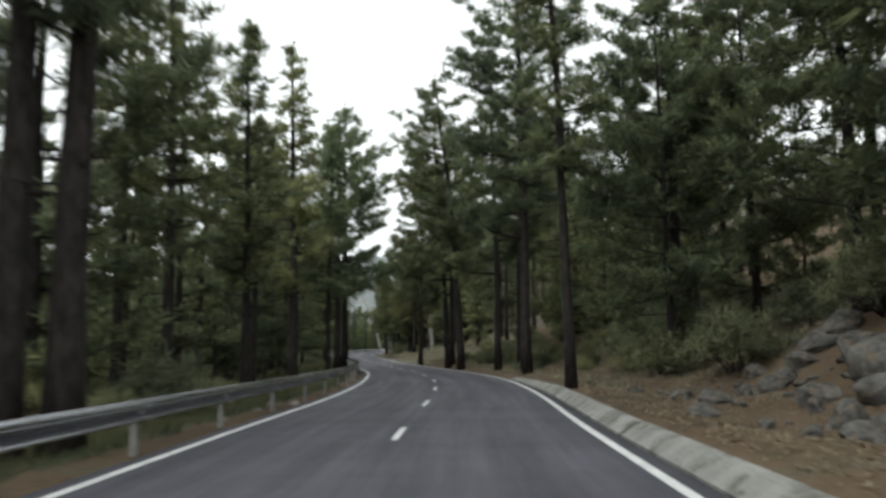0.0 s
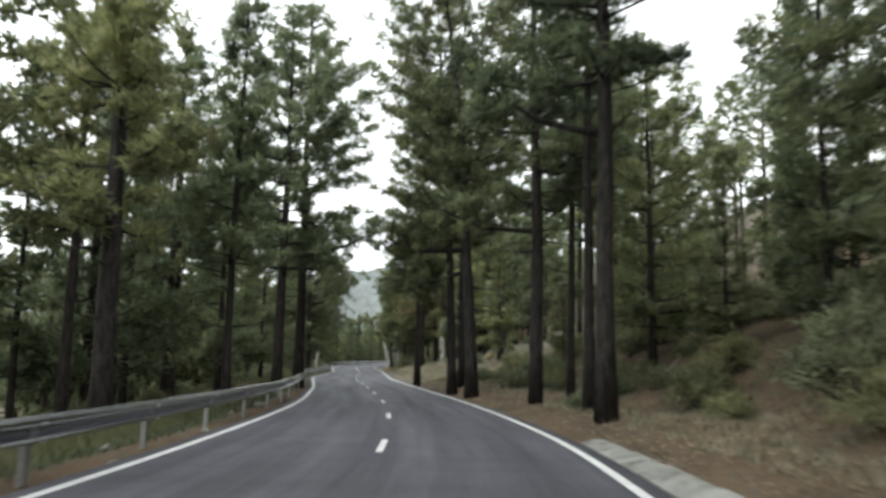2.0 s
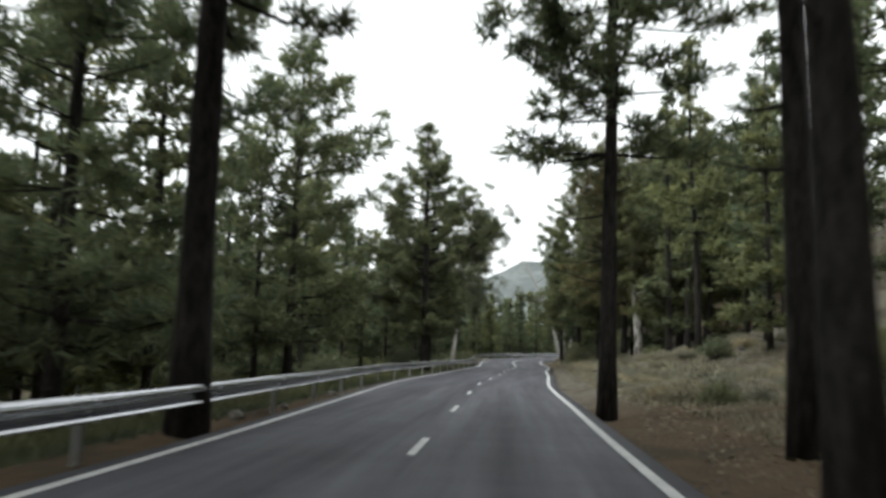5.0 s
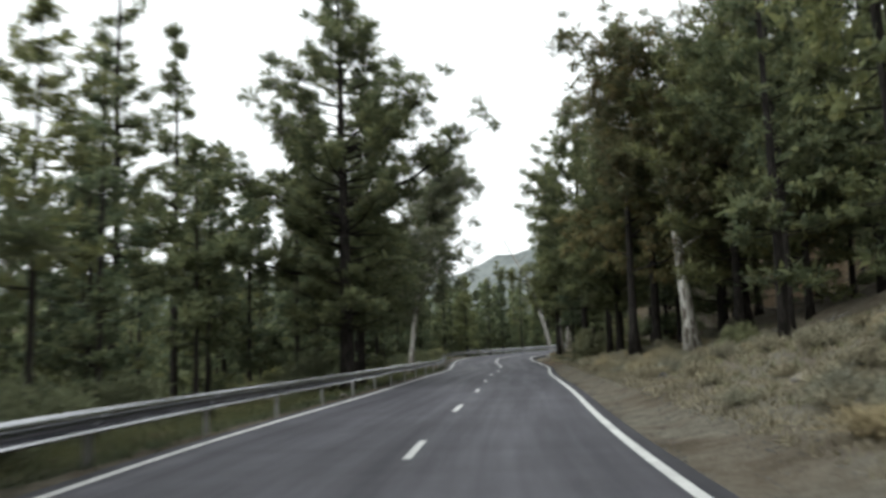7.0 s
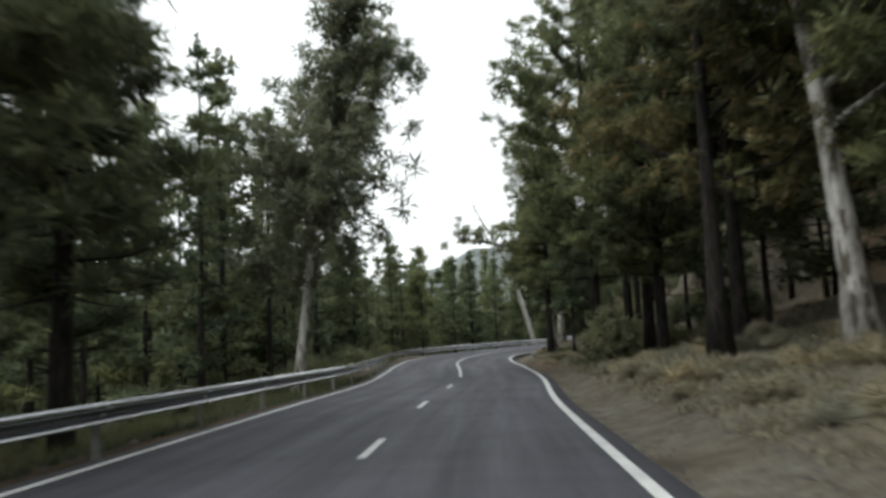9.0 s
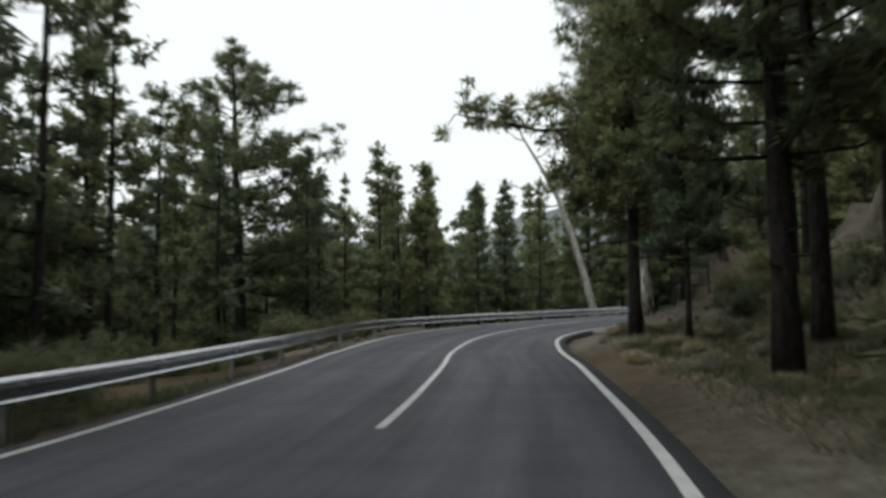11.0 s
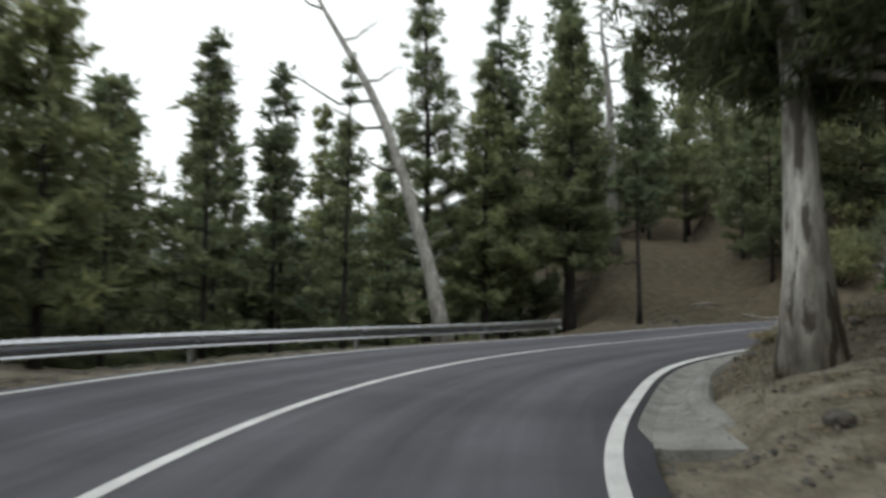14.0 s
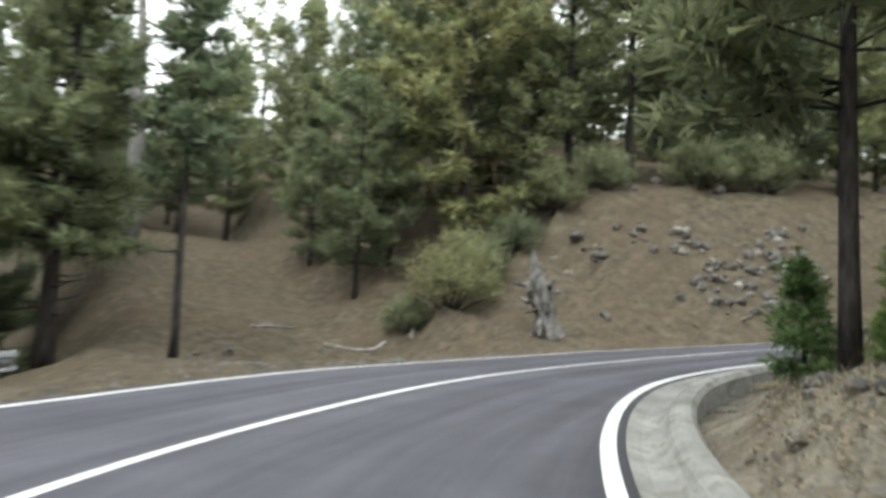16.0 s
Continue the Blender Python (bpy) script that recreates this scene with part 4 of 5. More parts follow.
for i, (x, y) in enumerate(spots):
    off = near_road(np.array([(x, y)]))[0][0]
    k = int(fg.integers(len(FILL)))
    g, h = ground_z(x, y), 13.5 + 1.1 * k
    size, turn, tall = fg.uniform(0.75, 1.0), fg.uniform(0, 6.28), fg.uniform(0.92, 1.08)
    pair, label, group = FILL[k], "pine with dark bark in the forest on the slope", "forest pines"
    if off < 0 and x < -6:
        cap = float(np.interp(y, [0, 66, 78, 92, 112, 136, 150, 200], [17, 16.5, 14, 10.5, 10, 12.5, 8.8, 9.2])) + fg.uniform(-1.5, 1.0)
        size = min(size, max(0.3, (cap - g) / h))
        if y > 125 or i % 5 < 3:
            k = (0, 2, 4, 6)[k % 4]
            pair, size = FILL[k], min(1.0, max(0.35, (cap - g) / (13.5 + 1.1 * k)))
    elif y > 160 or 34 < y < 80 and i % 3 == 0:
        pair, label, group = HILLP[k % 4], "yellow-green pine with limbs down to the dry slope", "hillside pines"
        size *= (0.62 if x < 6 else 1.0) if y > 160 else 0.6
    if abs(off) > 21:
        DEEP.append((pair, x, y, g, size, turn, tall))
    else:
        plant("pine_tree", pair, x, y, size, turn, label, group=group, tall=tall)


def joined_trees(name, rows, which, mat):
    """The trees deep in the forest, of which nobody could count the crowns."""
    vs, fs, n = [], [], 0
    for pair, x, y, g, size, turn, tall in rows:
        me = pair[which]
        co = np.zeros(len(me.vertices) * 3, dtype=np.float32)
        me.vertices.foreach_get("co", co)
        co = co.reshape(-1, 3) * (size, size, size * tall)
        c, q = math.cos(turn), math.sin(turn)
        vs.append(np.c_[co[:, 0] * c - co[:, 1] * q + x, co[:, 0] * q + co[:, 1] * c + y, co[:, 2] + g - 0.15])
        if which == 0:
            fs += [tuple(v + n for v in p.vertices) for p in me.polygons if max(p.vertices) < 13 * 9]
            vs[-1] = vs[-1][:13 * 9]
            co = co[:13 * 9]
        else:
            vs[-1] = vs[-1].reshape(-1, 3, 3)[np.arange(len(co) // 3) % 2 > 0].reshape(-1, 3)
        n += len(co)
    v = np.concatenate(vs)
    return mesh_of(name, v.tolist(), fs, mat, True) if which == 0 else tri_mesh(name, v.reshape(-1, 3, 3), mat)


for name, which, mat, label in (("forest_trunks", 0, BARK, "dark pine trunks deep in the forest"), ("forest_crowns", 1, NEEDLES, "green pine crowns deep in the forest")):
    tagged(new(name, joined_trees(name, DEEP, which, mat)), label, "woods", kind="stuff")

# ---- far woods: beyond counting ----
def far_woods(n, seed):
    gen = np.random.default_rng(seed)
    cs, rs = [], []
    for _ in range(n):
        if gen.random() < 0.6:
            x, y = gen.uniform(-170, -44), gen.uniform(-30, 300)
        else:
            x, y = gen.uniform(-60, 120), gen.uniform(222, 330)
        if abs(near_road(np.array([(x, y)]))[0][0]) < 14:
            continue
        g, h = ground_z(x, y), gen.uniform(11, 17)
        u = np.sort(gen.random(26)) ** 0.8
        a = gen.uniform(0, 6.3, 26)
        rr = 2.6 * (1 - 0.85 * u) * gen.uniform(0.4, 1.1, 26)
        cs += list(np.c_[x + rr * np.cos(a), y + rr * np.sin(a), g + 1.0 + u * (h - 1)])
        rs += [1.3] * 26
    return soft_mesh("far_woods", puffs(np.array(cs), np.array(rs), 12, gen, 0.11), NEEDLES)


tagged(new("far_woods", far_woods(900, 77)), "dense pine woods across the valley", "woods", kind="stuff")


# ---- the mountainside far across the valley, its mist put into the colour ----
def far_ridge():
    # pale greys stand in for distance haze; the air itself is clear
    mat = two_scale("haze_coloured_slope", (0.15, 0.165, 0.162), (0.21, 0.228, 0.222), 0.012, 0.09, 1.0, 0.0, 0.2, 0.5)
    az = np.radians(np.linspace(-125, 62, 150))
    crest = 104 + 22 * np.sin(az * 5.1 + 0.6) + 13 * np.sin(az * 13.0 + 2.0) + 6 * np.sin(az * 31.0)
    vs, fs, rows = [], [], 9
    for k in range(rows):
        u = k / (rows - 1)
        for i, a in enumerate(az):
            r = 860 + 330 * u + 22 * math.sin(i * 0.9 + k * 1.7)
            vs.append((-10 + r * math.sin(a), 100 + r * math.cos(a), -6 + (crest[i] + 6) * u ** 0.8 * 1.25 + (4 * math.sin(i * 2.3 + k) if 0 < k else 0)))
    n = len(az)
    fs = [(k * n + i, k * n + i + 1, (k + 1) * n + i + 1, (k + 1) * n + i) for k in range(rows - 1) for i in range(n - 1)]
    return tagged(mesh_thing("backdrop", vs, fs, mat, smooth=True), "mountainside across the valley, with haze put into its pale grey colour", "mountain", kind="structure")


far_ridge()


# ---- shrubs ----
def make_shrub(w, h, seed, mat, n=60, blades=26, leaf=0.024):
    gen = np.random.default_rng(seed)
    cs = unit(gen.normal(size=(n, 3))) * gen.uniform(0.4, 1.0, (n, 1)) * (w, w, h) * (0.5, 0.5, 0.5)
    cs[:, 2] = np.abs(cs[:, 2]) * 1.3 + 0.15 * h
    stems = []
    for k in range(14):
        p = cs[k]
        stems.append(tube([(gen.normal(0, 0.08), gen.normal(0, 0.08), -0.1), p * (0.5, 0.5, 0.55), p], [0.03, 0.02, 0.006], 4))
    return mesh_of("stem", *joined(stems), BARK, True), soft_mesh("foliage", puffs(cs, gen.uniform(0.3, 0.5, n) * min(1, w / 1.6), blades, gen, leaf, -0.25, 0.9, 1.3), mat)


SHRUBS = [make_shrub(2.4, 2.0, 600, BROOM, 100, 25, 0.02), make_shrub(1.6, 1.3, 601, BROOM, 64, 25, 0.02), make_shrub(3.0, 2.2, 602, BROOM, 130, 25, 0.02)]
for x, y, k, sc in [(9.0, 25.0, 2, 1.2), (11.5, 21.0, 2, 1.2), (7.8, 29.5, 0, 1.1), (12.5, 28.0, 2, 1.1), (8.0, 47.0, 0, 1.0), (5.6, 63.0, 1, 1.0), (5.2, 69.0, 0, 1.0), (7.5, 72.0, 2, 0.9), (7.2, 58.0, 0, 1.0),
                    (9.3, 39.5, 2, 1.3), (10.6, 36.6, 2, 1.2), (14.3, 40.0, 2, 1.2), (13.2, 50.5, 2, 1.2), (12.0, 44.0, 0, 1.3), (10.4, 62.0, 2, 1.0), (9.8, 66.0, 0, 1.1), (5.6, 74.0, 1, 1.1), (12.5, 56.5, 2, 1.2),
                    (3.4, 62.0, 0, 0.7), (3.0, 66.5, 1, 0.9), (4.6, 60.0, 1, 0.8), (2.0, 70.5, 1, 0.8), (3.6, 75.5, 0, 0.7), (0.4, 75.0, 1, 0.6), (5.8, 66.5, 0, 0.8), (5.4, 50.5, 1, 0.7), (6.4, 53.5, 0, 0.8), (4.4, 47.6, 1, 0.6), (7.0, 41.5, 1, 0.7)]:
    plant("shrub", SHRUBS[k], x, y, sc, x * 3, "bushy pale-green broom shrub on the dry slope", "shrub", "broom shrubs", names=("stem", "foliage"))
SLOPE_SHRUBS = [make_shrub(2.6, 2.6, 604, BROOM_PALE, 120, 34, 0.014), make_shrub(1.8, 1.9, 605, BROOM_PALE, 76, 34, 0.014)]
for x, y, k, sc in [(1.5, 179.6, 0, 1.1), (2.9, 180.4, 1, 1.1), (0.7, 180.6, 1, 0.8), (4.6, 180.6, 1, 0.9), (6.4, 180.9, 0, 0.9), (7.9, 180.2, 1, 1.1), (10.8, 178.6, 0, 1.0), (12.0, 178.9, 1, 1.1), (13.4, 177.9, 0, 1.0)]:
    plant("shrub", SLOPE_SHRUBS[k], x, y, sc, x * 3, "tall wispy yellow-green broom on the cut slope", "shrub", "broom shrubs", names=("stem", "foliage"))
for x, y, sc in [(-7.0, 147.5, 0.5), (-6.0, 139.0, 0.45), (-4.6, 141.0, 0.6), (-3.6, 146.5, 0.8), (-2.6, 151.0, 0.8)]:
    plant("shrub", SHRUBS[1], x, y, sc, x * 3, "low green broom shrub at the foot of the pines", "shrub", "broom shrubs", names=("stem", "foliage"))
for x, y in scatter(46, station(2), station(162), -5.9, -15, 1.6, fg) + scatter(14, station(138), S_END - 8, -6.9, -10, 1.4, fg) + scatter(22, station(138), S_END, 8.5, 17, 1.3, fg):
    plant("shrub", SHRUBS[fg.integers(3)], x, y, fg.uniform(0.6, 1.1), fg.uniform(0, 6), "green broom shrub beside the road", "shrub", "broom shrubs", names=("stem", "foliage"))
for x, y in scatter(30, station(34), station(76), 8.5, 20, 1.5, fg) + scatter(30, station(12), station(130), 9.5, 26, 2.0, fg):
    plant("shrub", SHRUBS[fg.integers(3)], x, y, fg.uniform(0.5, 1.0), fg.uniform(0, 6), "low broom shrub among the pines", "shrub", "broom shrubs", names=("stem", "foliage"))


plant("leafy_bush", make_shrub(2.1, 2.7, 640, GREYLEAF, 130, 34, 0.022), -7.2, 129.4, 1.0, 0.7, "tall grey-green leafy bush at the edge of the verge", "bush", names=("stem", "foliage"))
FRESH = leaf_material("fresh_needles", (0.09, 0.15, 0.05), (0.18, 0.265, 0.085), (0.28, 0.36, 0.125), 0.45)
SAPLING = make_pine(1.6, 0.035, 0.02, 0.6, 620, whorls=11, per=7, blades=46, puff=0.25, shape="cone", dead_limbs=0, needles=FRESH, width=0.008)
plant("pine_sapling", SAPLING, -4.15, 165.8, 0.74, label="bushy bright green pine sapling beside the bend", category="young tree", sink=0.03)
plant("pine_sapling", SAPLING, -3.6, 165.1, 0.6, 1.1, label="bright green pine sapling behind a pine trunk", category="young tree", sink=0.03)
plant("pine_sapling", SAPLING, -4.8, 164.7, 0.26, 2.0, label="small bright green pine sapling under a pine", category="young tree", sink=0.02)
TUFTS = [make_shrub(0.95, 0.55, 630 + k, STRAW, 40, 52, 0.007) for k in range(2)]
for i, (x, y) in enumerate([(-10.3, 143.3), (-10.1, 141.8), (-8.8, 142.9), (-9.3, 144.6), (-8.1, 145.4), (-7.4, 143.8), (-8.6, 140.6), (-9.0, 138.6), (-3.2, 165.9), (-4.0, 163.9), (-2.4, 167.1), (-1.4, 166.4), (-0.2, 167.6), (1.6, 167.4)]
                           + scatter(26, station(112), S_END + 10, 4.7, 9, 1.0, fg) + scatter(150, station(74), station(126), 4.9, 13, 0.6, fg)):
    plant("dry_tuft", TUFTS[i % 2], x, y, 0.75 + 0.12 * (i % 5), i * 1.3, "rounded tuft of dry grey-brown grass on the verge", "grass tuft", "dry tufts", tall=0.34 if y > 158 else 0.62 if y > 130 else 0.8, sink=0.05, names=("stem", "foliage"))


# ---- rocks ----
def make_rock(seed, mat):
    gen = np.random.default_rng(seed)
    bm = bmesh.new()
    bmesh.ops.create_icosphere(bm, subdivisions=2, radius=0.5)
    cuts = [(Vector(unit(gen.normal(size=3))), gen.uniform(0.28, 0.44)) for _ in range(9)]
    for v in bm.verts:
        for n, d in cuts:
            over = v.co.dot(n) - d
            if over > 0:
                v.co -= n * over
        v.co *= 1 + 0.14 * noise.noise(v.co * 4 + Vector((seed, 0, 0))) + 0.09 * noise.noise(v.co * 9 + Vector((0, seed, 0)))
    me = bpy.data.meshes.new("rock")
    bm.to_mesh(me)
    bm.free()
    me.materials.append(mat)
    return me


ROCKS = [make_rock(700 + k, ROCK) for k in range(6)] + [make_rock(700 + k, ROCK_PALE) for k in range(6)]


RUBBLE = []


def rock(x, y, size, gen, label="grey weathered boulder lying on the dry earth"):
    which = int(gen.integers(6)) + (6 if label.startswith("pale") else 0)
    sx, sy, sz = size * gen.uniform(0.8, 1.3), size * gen.uniform(0.7, 1.1), size * gen.uniform(0.6, 1.0)
    m = Matrix.Translation((x, y, ground_z(x, y) + sz * 0.12)) @ Euler((gen.uniform(-0.3, 0.3), gen.uniform(-0.3, 0.3), gen.uniform(0, 6.3))).to_matrix().to_4x4() @ Matrix.Diagonal((sx, sy, sz, 1))
    if size < 0.27 and which < 6:
        RUBBLE.append((which, m))
        return
    tagged(new("rock", ROCKS[which]), label, "rock", "rocks").matrix_basis = m


rg = np.random.default_rng(31)
for k in range(130):
    x, y = 7.2 + 4.6 * rg.random() ** 0.8, 174.6 + 1.9 * rg.random()
    rock(x, y, rg.uniform(0.14, 0.24) if k % 3 else rg.uniform(0.27, 0.5), rg, "pale angular rock on the cut slope above the road" if k % 5 == 0 else "grey angular rock on the cut slope above the road")
for k in range(46):
    u = rg.random()
    rock(5.2 + 3.8 * u, 178.9 - 1.8 * u + rg.normal(0, 0.3), rg.uniform(0.14, 0.24) if k % 2 else rg.uniform(0.27, 0.42), rg, "pale angular rock on the cut slope above the road" if k % 5 == 0 else "grey angular rock on the cut slope above the road")
for k in range(70):
    x, y = -6.6 + 4.2 * rg.random(), 149.0 + 9.0 * rg.random()
    rock(x, y, rg.uniform(0.15, 0.26) if k % 2 else rg.uniform(0.27, 0.6), rg, "dark mossy rock on the bank inside the bend")
for k in range(90):
    x, y = 5.6 + 7.0 * rg.random(), 9.0 + 15 * rg.random()
    rock(x, y, rg.uniform(0.12, 0.26), rg)
rock(-1.9, 93.0, 0.55, rg, "pale flat stone lying in the dry grass")
for x, y, sz in [(6.7, 13.7, 0.9), (7.8, 14.6, 1.1), (8.8, 21.2, 0.9), (6.0, 18.2, 0.8), (7.5, 17.0, 0.6), (8.6, 16.2, 1.3), (9.6, 17.8, 1.2), (10.4, 15.5, 1.4), (7.3, 11.6, 0.7), (9.3, 35.0, 1.1), (2.9, 63.4, 0.7), (7.0, 15.6, 0.5), (9.4, 13.2, 1.0), (11.2, 18.5, 1.2), (4.9, 15.7, 0.6), (8.4, 20.9, 0.9), (7.4, 16.4, 1.1), (10.3, 22.2, 1.3), (9.8, 19.2, 1.5), (5.9, 11.8, 0.7), (10.8, 22.3, 1.4), (8.2, 22.5, 0.6), (8.8, 16.8, 1.1), (9.5, 21.8, 1.0), (5.4, 14.0, 0.4), (7.4, 23.3, 0.5), (11.6, 20.4, 1.4), (12.4, 22.6, 1.3), (9.0, 23.8, 0.8)]:
    rock(x, y, sz, rg)
for _ in range(110):
    x, y = rg.uniform(5.2, 12), rg.uniform(7, 25)
    rock(x, y, rg.uniform(0.12, 0.45), rg)
for _ in range(50):
    s, o = rg.uniform(station(26), station(135)), rg.uniform(5.0, 14)
    x, y, _z = at(s, o)
    rock(x, y, rg.uniform(0.1, 0.4), rg)
for _ in range(60):
    s, o = rg.uniform(S_END + 9, S_END + 34), -rg.uniform(4.8, 12)
    x, y, _z = at(s, o)
    rock(x, y, rg.uniform(0.12, 0.5), rg)
for _ in range(90):
    s, o = rg.uniform(station(146), station(146) + 34), 4.5 + 4.5 * rg.random() ** 1.6
    x, y, _z = at(s, o)
    rock(x, y, rg.uniform(0.08, 0.3), rg)
for _ in range(40):
    s = rg.uniform(station(4), S_RAIL)
    x, y, _z = at(s, wleft(s) - rg.uniform(0.55, 1.3))
    rock(x, y, rg.uniform(0.1, 0.35), rg, "pale stone on the verge under the guard rail")


pieces = []
for which, m in RUBBLE:
    me = ROCKS[which]
    pieces.append(([tuple(m @ v.co) for v in me.vertices], [tuple(p.vertices) for p in me.polygons]))
tagged(new("rubble", mesh_of("rubble", *joined(pieces), ROCK)), "small grey stones scattered over the verges", "rubble", kind="stuff")


def gravel(name, n, where, gen, size, label):
    """Loose chips: squat eight-sided lumps."""
    xy = np.array([where() for _ in range(n)])
    c = np.c_[xy, heights(xy) + 0.004]
    r = size * gen.uniform(0.4, 1.3, (n, 1, 1))
    shape = np.array([(1, 0, 0), (0, 1, 0), (-1, 0, 0), (0, -1, 0), (0, 0, 0.7), (0, 0, -0.5)])
    v = c[:, None, :] + shape * r * gen.uniform(0.6, 1.3, (n, 6, 1))
    f = np.array([(0, 1, 4), (1, 2, 4), (2, 3, 4), (3, 0, 4)])
    return tagged(new(name, tri_mesh(name, v[:, f].reshape(-1, 3, 3), ROCK)), label, "gravel", kind="stuff")


vg = np.random.default_rng(61)


def beside(s0, s1, width_at, o0, o1):
    def f():
        s = vg.uniform(s0, s1)
        return at(s, width_at(s) + o0 + (o1 - o0) * vg.random() ** 1.5)[:2]
    return f


gravel("gravel", 14000, beside(station(30), S_BEND + 6, wright, 0.32, 1.9), vg, 0.026, "grey gravel along the road's edge")
gravel("gravel", 7000, beside(station(0), S_RAIL + 8, wleft, -0.32, -1.5), vg, 0.026, "grey gravel under the guard rail")
gravel("gravel", 5000, beside(S_BEND - 14, S_RAIL + 8, wleft, -0.32, -2.0), vg, 0.05, "pale broken stones under the guard rail at the bend")
gravel("gravel", 5000, beside(S_BEND - 6, S_END + 14, wright, 0.3, 4.0), vg, 0.035, "broken stones inside the bend")
gravel("gravel", 4000, beside(S_END + 8, S_END + 30, wleft, -0.4, -5.5), vg, 0.045, "broken stones on the cut slope")


# ---- the old stump on the cut slope ----
def stump(x, y):
    """A leaning, split stump: a slanting foot, a jagged spike and broken roots like arms."""
    gen = np.random.default_rng(41)
    bits = [tube([(0.42, 0, -0.15), (0.3, 0.03, 0.25), (0.1, 0.02, 0.75), (-0.02, 0, 1.15), (-0.1, 0, 1.5), (-0.13, 0, 1.8), (-0.17, 0, 2.15)], [0.24, 0.19, 0.22, 0.27, 0.15, 0.09, 0.015], 9, 0.35, gen)]
    for e, z, r in [((-0.62, 0.1, 1.28), 1.1, 0.13), ((-0.5, -0.1, 0.95), 1.0, 0.11), ((0.5, 0.05, 1.12), 1.05, 0.15), ((0.38, -0.15, 1.4), 1.15, 0.09), ((-0.35, 0.2, 1.55), 1.2, 0.08), ((0.2, 0.15, 1.7), 1.3, 0.06),
                    ((-0.32, -0.2, 0.55), 0.85, 0.1), ((0.05, -0.35, 0.05), 0.6, 0.12), ((-0.25, 0.1, -0.05), 0.5, 0.1), ((0.75, 0.1, 0.0), 0.35, 0.11), ((0.55, -0.3, 0.0), 0.4, 0.09)]:
        b = np.array([0.06, 0.0, z])
        e = np.array(e)
        m = (b + e) / 2 + gen.normal(0, 0.07, 3)
        bits.append(tube([b, m, e], [r, r * 0.75, r * 0.18], 6, 0.35, gen))
    ob = tagged(new("tree_stump", mesh_of("tree_stump", *joined(bits), STUMPW, False)), "grey upturned tree stump with broken roots on the slope", "tree stump")
    ob.matrix_basis = Matrix.Translation((x, y, ground_z(x, y) - 0.02)) @ Matrix.Rotation(-0.72, 4, "Z") @ Matrix.Diagonal((1.05, 1.05, 1.05, 1))


stump(2.0, 176.6)


# ---- fallen branches on the verge ----
def fallen_branch(x, y, ln, r, turn, seed):
    gen = np.random.default_rng(seed)
    t = np.linspace(0, 1, 8)
    p = np.c_[(t - 0.5) * ln, np.cumsum(gen.normal(0, 0.05, 8)), np.zeros(8)]
    c, q = math.cos(turn), math.sin(turn)
    xy = np.c_[p[:, 0] * c - p[:, 1] * q + x, p[:, 0] * q + p[:, 1] * c + y]
    path = np.c_[xy, heights(xy) + r * 0.7]
    bits = [tube(path, r * (1 - 0.7 * t), 7, 0.1, gen)]
    for k in range(4):
        i = int(gen.integers(2, 7))
        a = turn + gen.choice((-1, 1)) * gen.uniform(0.5, 1.1)
        e = path[i] + np.array([math.cos(a), math.sin(a), gen.uniform(0.1, 0.5)]) * ln * 0.22
        bits.append(tube([path[i], e], [r * 0.4, r * 0.08], 5))
    tagged(new("fallen_branch", mesh_of("fallen_branch", *joined(bits), DEAD, True)), "grey fallen branch lying on the dry ground", "branch", "fallen branches")


for i, (x, y, ln, r, turn) in enumerate([(-2.8, 118.6, 2.6, 0.07, 0.4), (-0.2, 117.4, 3.4, 0.09, -0.2), (1.4, 116.2, 2.2, 0.06, 0.9), (-4.6, 119.5, 1.8, 0.05, 2.2), (2.8, 113.2, 2.4, 0.06, 0.1), (9.2, 55.5, 2.4, 0.07, 1.0), (6.8, 60.5, 1.8, 0.05, 0.3),
                                         (-5.2, 158.6, 2.0, 0.05, 0.7), (-6.0, 156.2, 1.6, 0.05, 2.4), (-4.2, 157.4, 2.4, 0.06, 1.3), (-7.4, 146.4, 1.8, 0.05, 0.5), (-6.2, 149.0, 2.2, 0.06, 2.0), (-0.6, 181.2, 1.7, 0.06, 2.5), (0.6, 180.6, 1.4, 0.05, 1.2), (-2.2, 183.0, 1.5, 0.05, 0.2)]):
    fallen_branch(x, y, ln, r, turn, 900 + i)


# ---- grass: too many blades to count ----
def grass(name, n, where, height, mat, label, gen, wide=0.012):
    xy = np.array([where() for _ in range(n)])
    z = heights(xy)
    k = 9
    d = unit(gen.normal(size=(n, k, 3)) * (0.5, 0.5, 0.15) + (0, 0, 0.75))
    root = np.c_[xy, z - 0.02][:, None, :] + gen.normal(0, 0.07, (n, k, 3)) * (1, 1, 0)
    tip = root + d * height * gen.uniform(0.4, 1.2, (n, k, 1))
    w = unit(np.cross(d, gen.normal(size=(n, k, 3)))) * wide
    ob = new(name, tri_mesh(name, np.stack([root - w, root + w, tip], 2).reshape(-1, 3, 3), mat, unit(gen.normal(0, 0.45, (n * k * 3, 3)) + (0, 0, 1))))
    return tagged(ob, label, "grass", kind="stuff")


gg = np.random.default_rng(51)


def strip(s0, s1, o0, o1):
    def f():
        s = gg.uniform(s0, s1)
        return at(s, o0 + (o1 - o0) * gg.random())[:2]
    return f


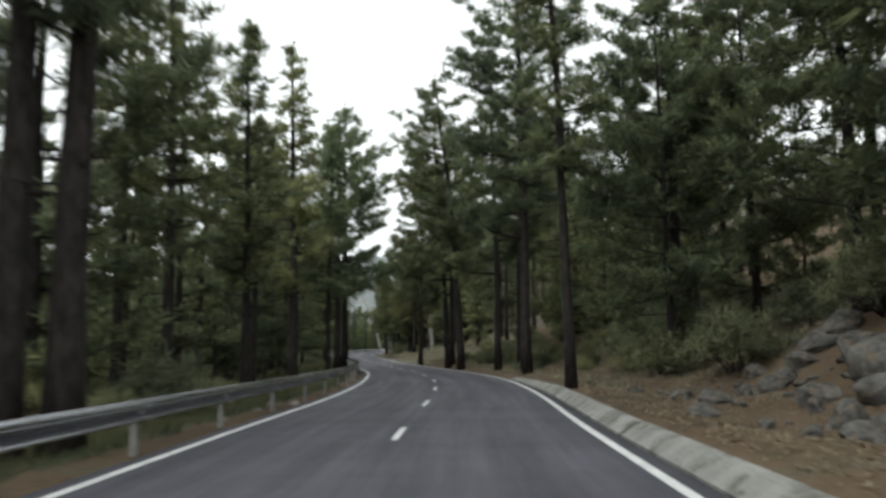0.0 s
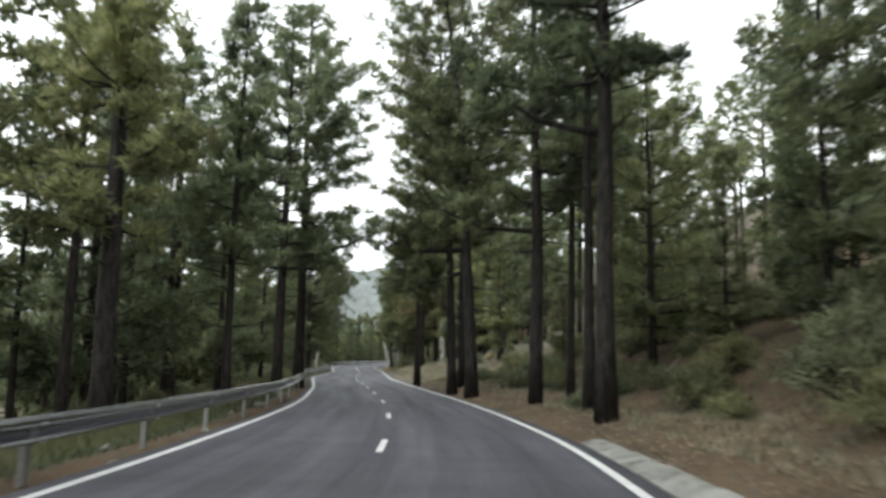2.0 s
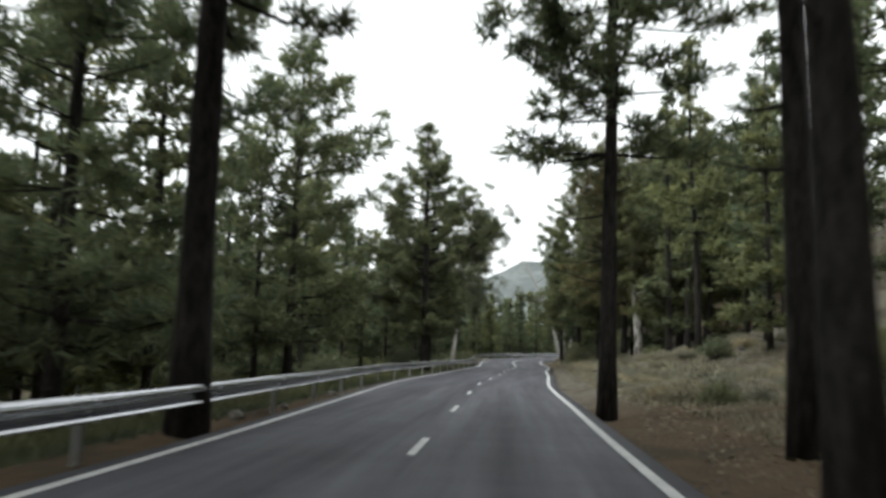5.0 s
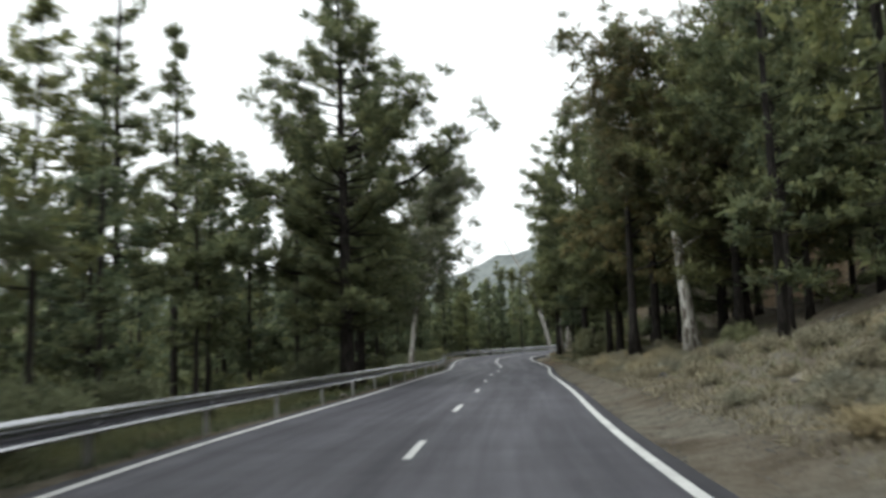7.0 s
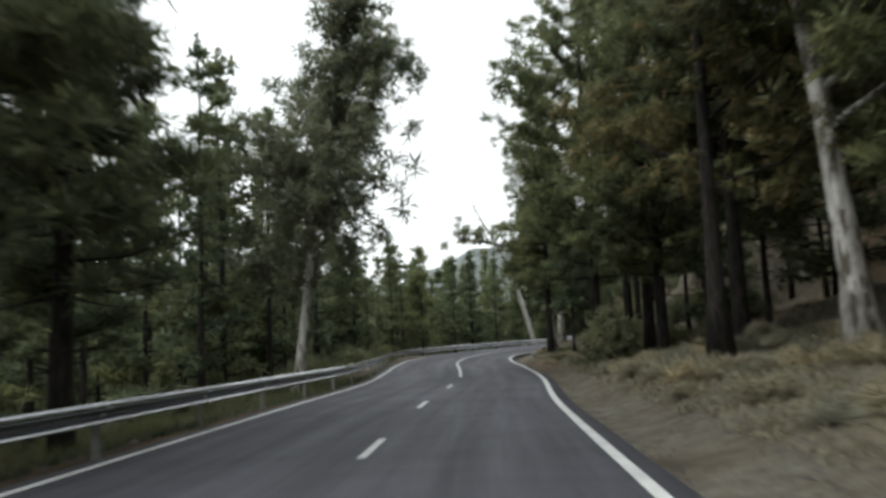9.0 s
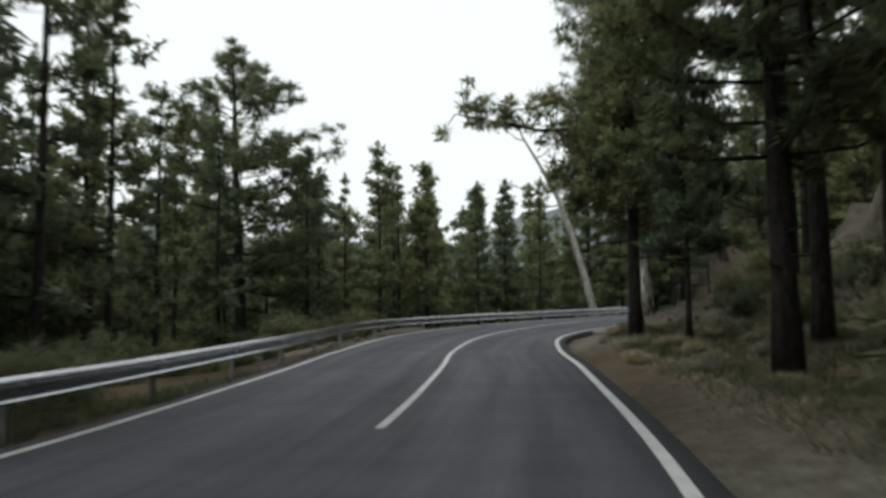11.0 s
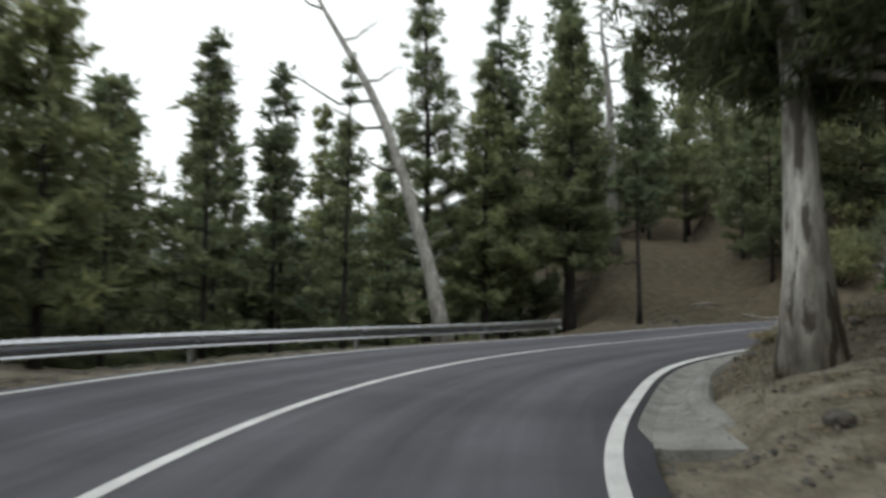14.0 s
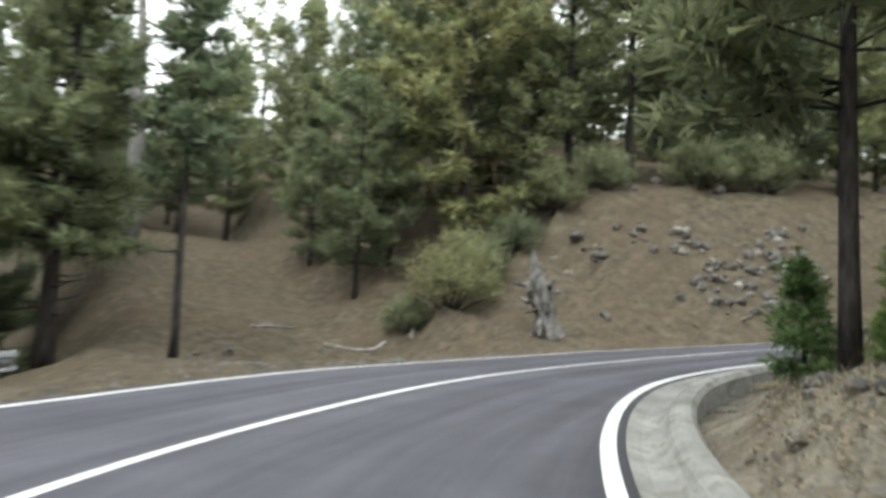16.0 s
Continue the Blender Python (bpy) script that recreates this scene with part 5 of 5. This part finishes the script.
grass("green_grass", 2200, strip(station(76), station(136), 5.5, 14), 0.22, BROOM, "sparse green grass among the dry grass", gg)
grass("dry_grass", 12000, strip(station(74), station(140), 4.5, 13), 0.17, DRY, "dry straw-coloured grass on the verge", gg)
grass("dry_grass", 9000, strip(station(146), station(146) + 40, 4.6, 10), 0.1, DRY, "short dry brown grass inside the bend", gg, 0.005)
grass("green_grass", 3500, strip(station(126), station(150), 5.0, 10), 0.26, VERGE, "soft grey-green grass under the pines by the bend", gg, 0.006)
grass("green_grass", 5000, strip(station(2), station(136), -4.6, -7.5), 0.4, VERGE, "green grass below the guard rail", gg)
grass("green_grass", 4000, strip(station(2), station(140), -4.0, -5.6), 0.2, VERGE, "short green grass under the guard rail", gg)
grass("dry_grass", 2500, strip(station(24), station(74), 5.0, 12), 0.25, DRY, "sparse dry grass under the pines", gg)


def litter(n, where, size, gen, label):
    """Fallen needles and leaves, lying nearly flat."""
    xy = np.array([where() for _ in range(n)])
    c = np.c_[xy, heights(xy) + 0.015]
    a = gen.uniform(0, 6.28, n)
    d = np.c_[np.cos(a), np.sin(a), gen.uniform(-0.25, 0.5, n)] * (size * gen.uniform(0.5, 1.3, (n, 1)))
    w = np.c_[-np.sin(a), np.cos(a), gen.uniform(-0.3, 0.3, n)] * (size * 0.22)
    return tagged(new("leaf_litter", tri_mesh("leaf_litter", np.stack([c - w - d * 0.5, c + w - d * 0.5, c + d * 0.5], 1), LITTER, unit(gen.normal(0, 0.3, (n * 3, 3)) + (0, 0, 1)))), label, "leaf litter", kind="stuff")


litter(26000, strip(S_BEND - 14, S_END + 14, 4.35, 8.5), 0.075, gg, "dull brown fallen leaves inside the bend")
litter(6000, strip(station(4), station(26), 4.6, 9), 0.12, gg, "rust-brown pine needles on the verge by the kerb")
litter(9000, strip(station(26), station(74), 3.8, 9), 0.12, gg, "brown pine needles under the roadside pines")


def near(x, y, w, d):
    return lambda: (x + gg.normal(0, w), y + gg.normal(0, d))


litter(2500, near(-0.4, 118.0, 2.2, 1.0), 0.16, gg, "red-brown fallen bark and leaves under the broadleaf tree")
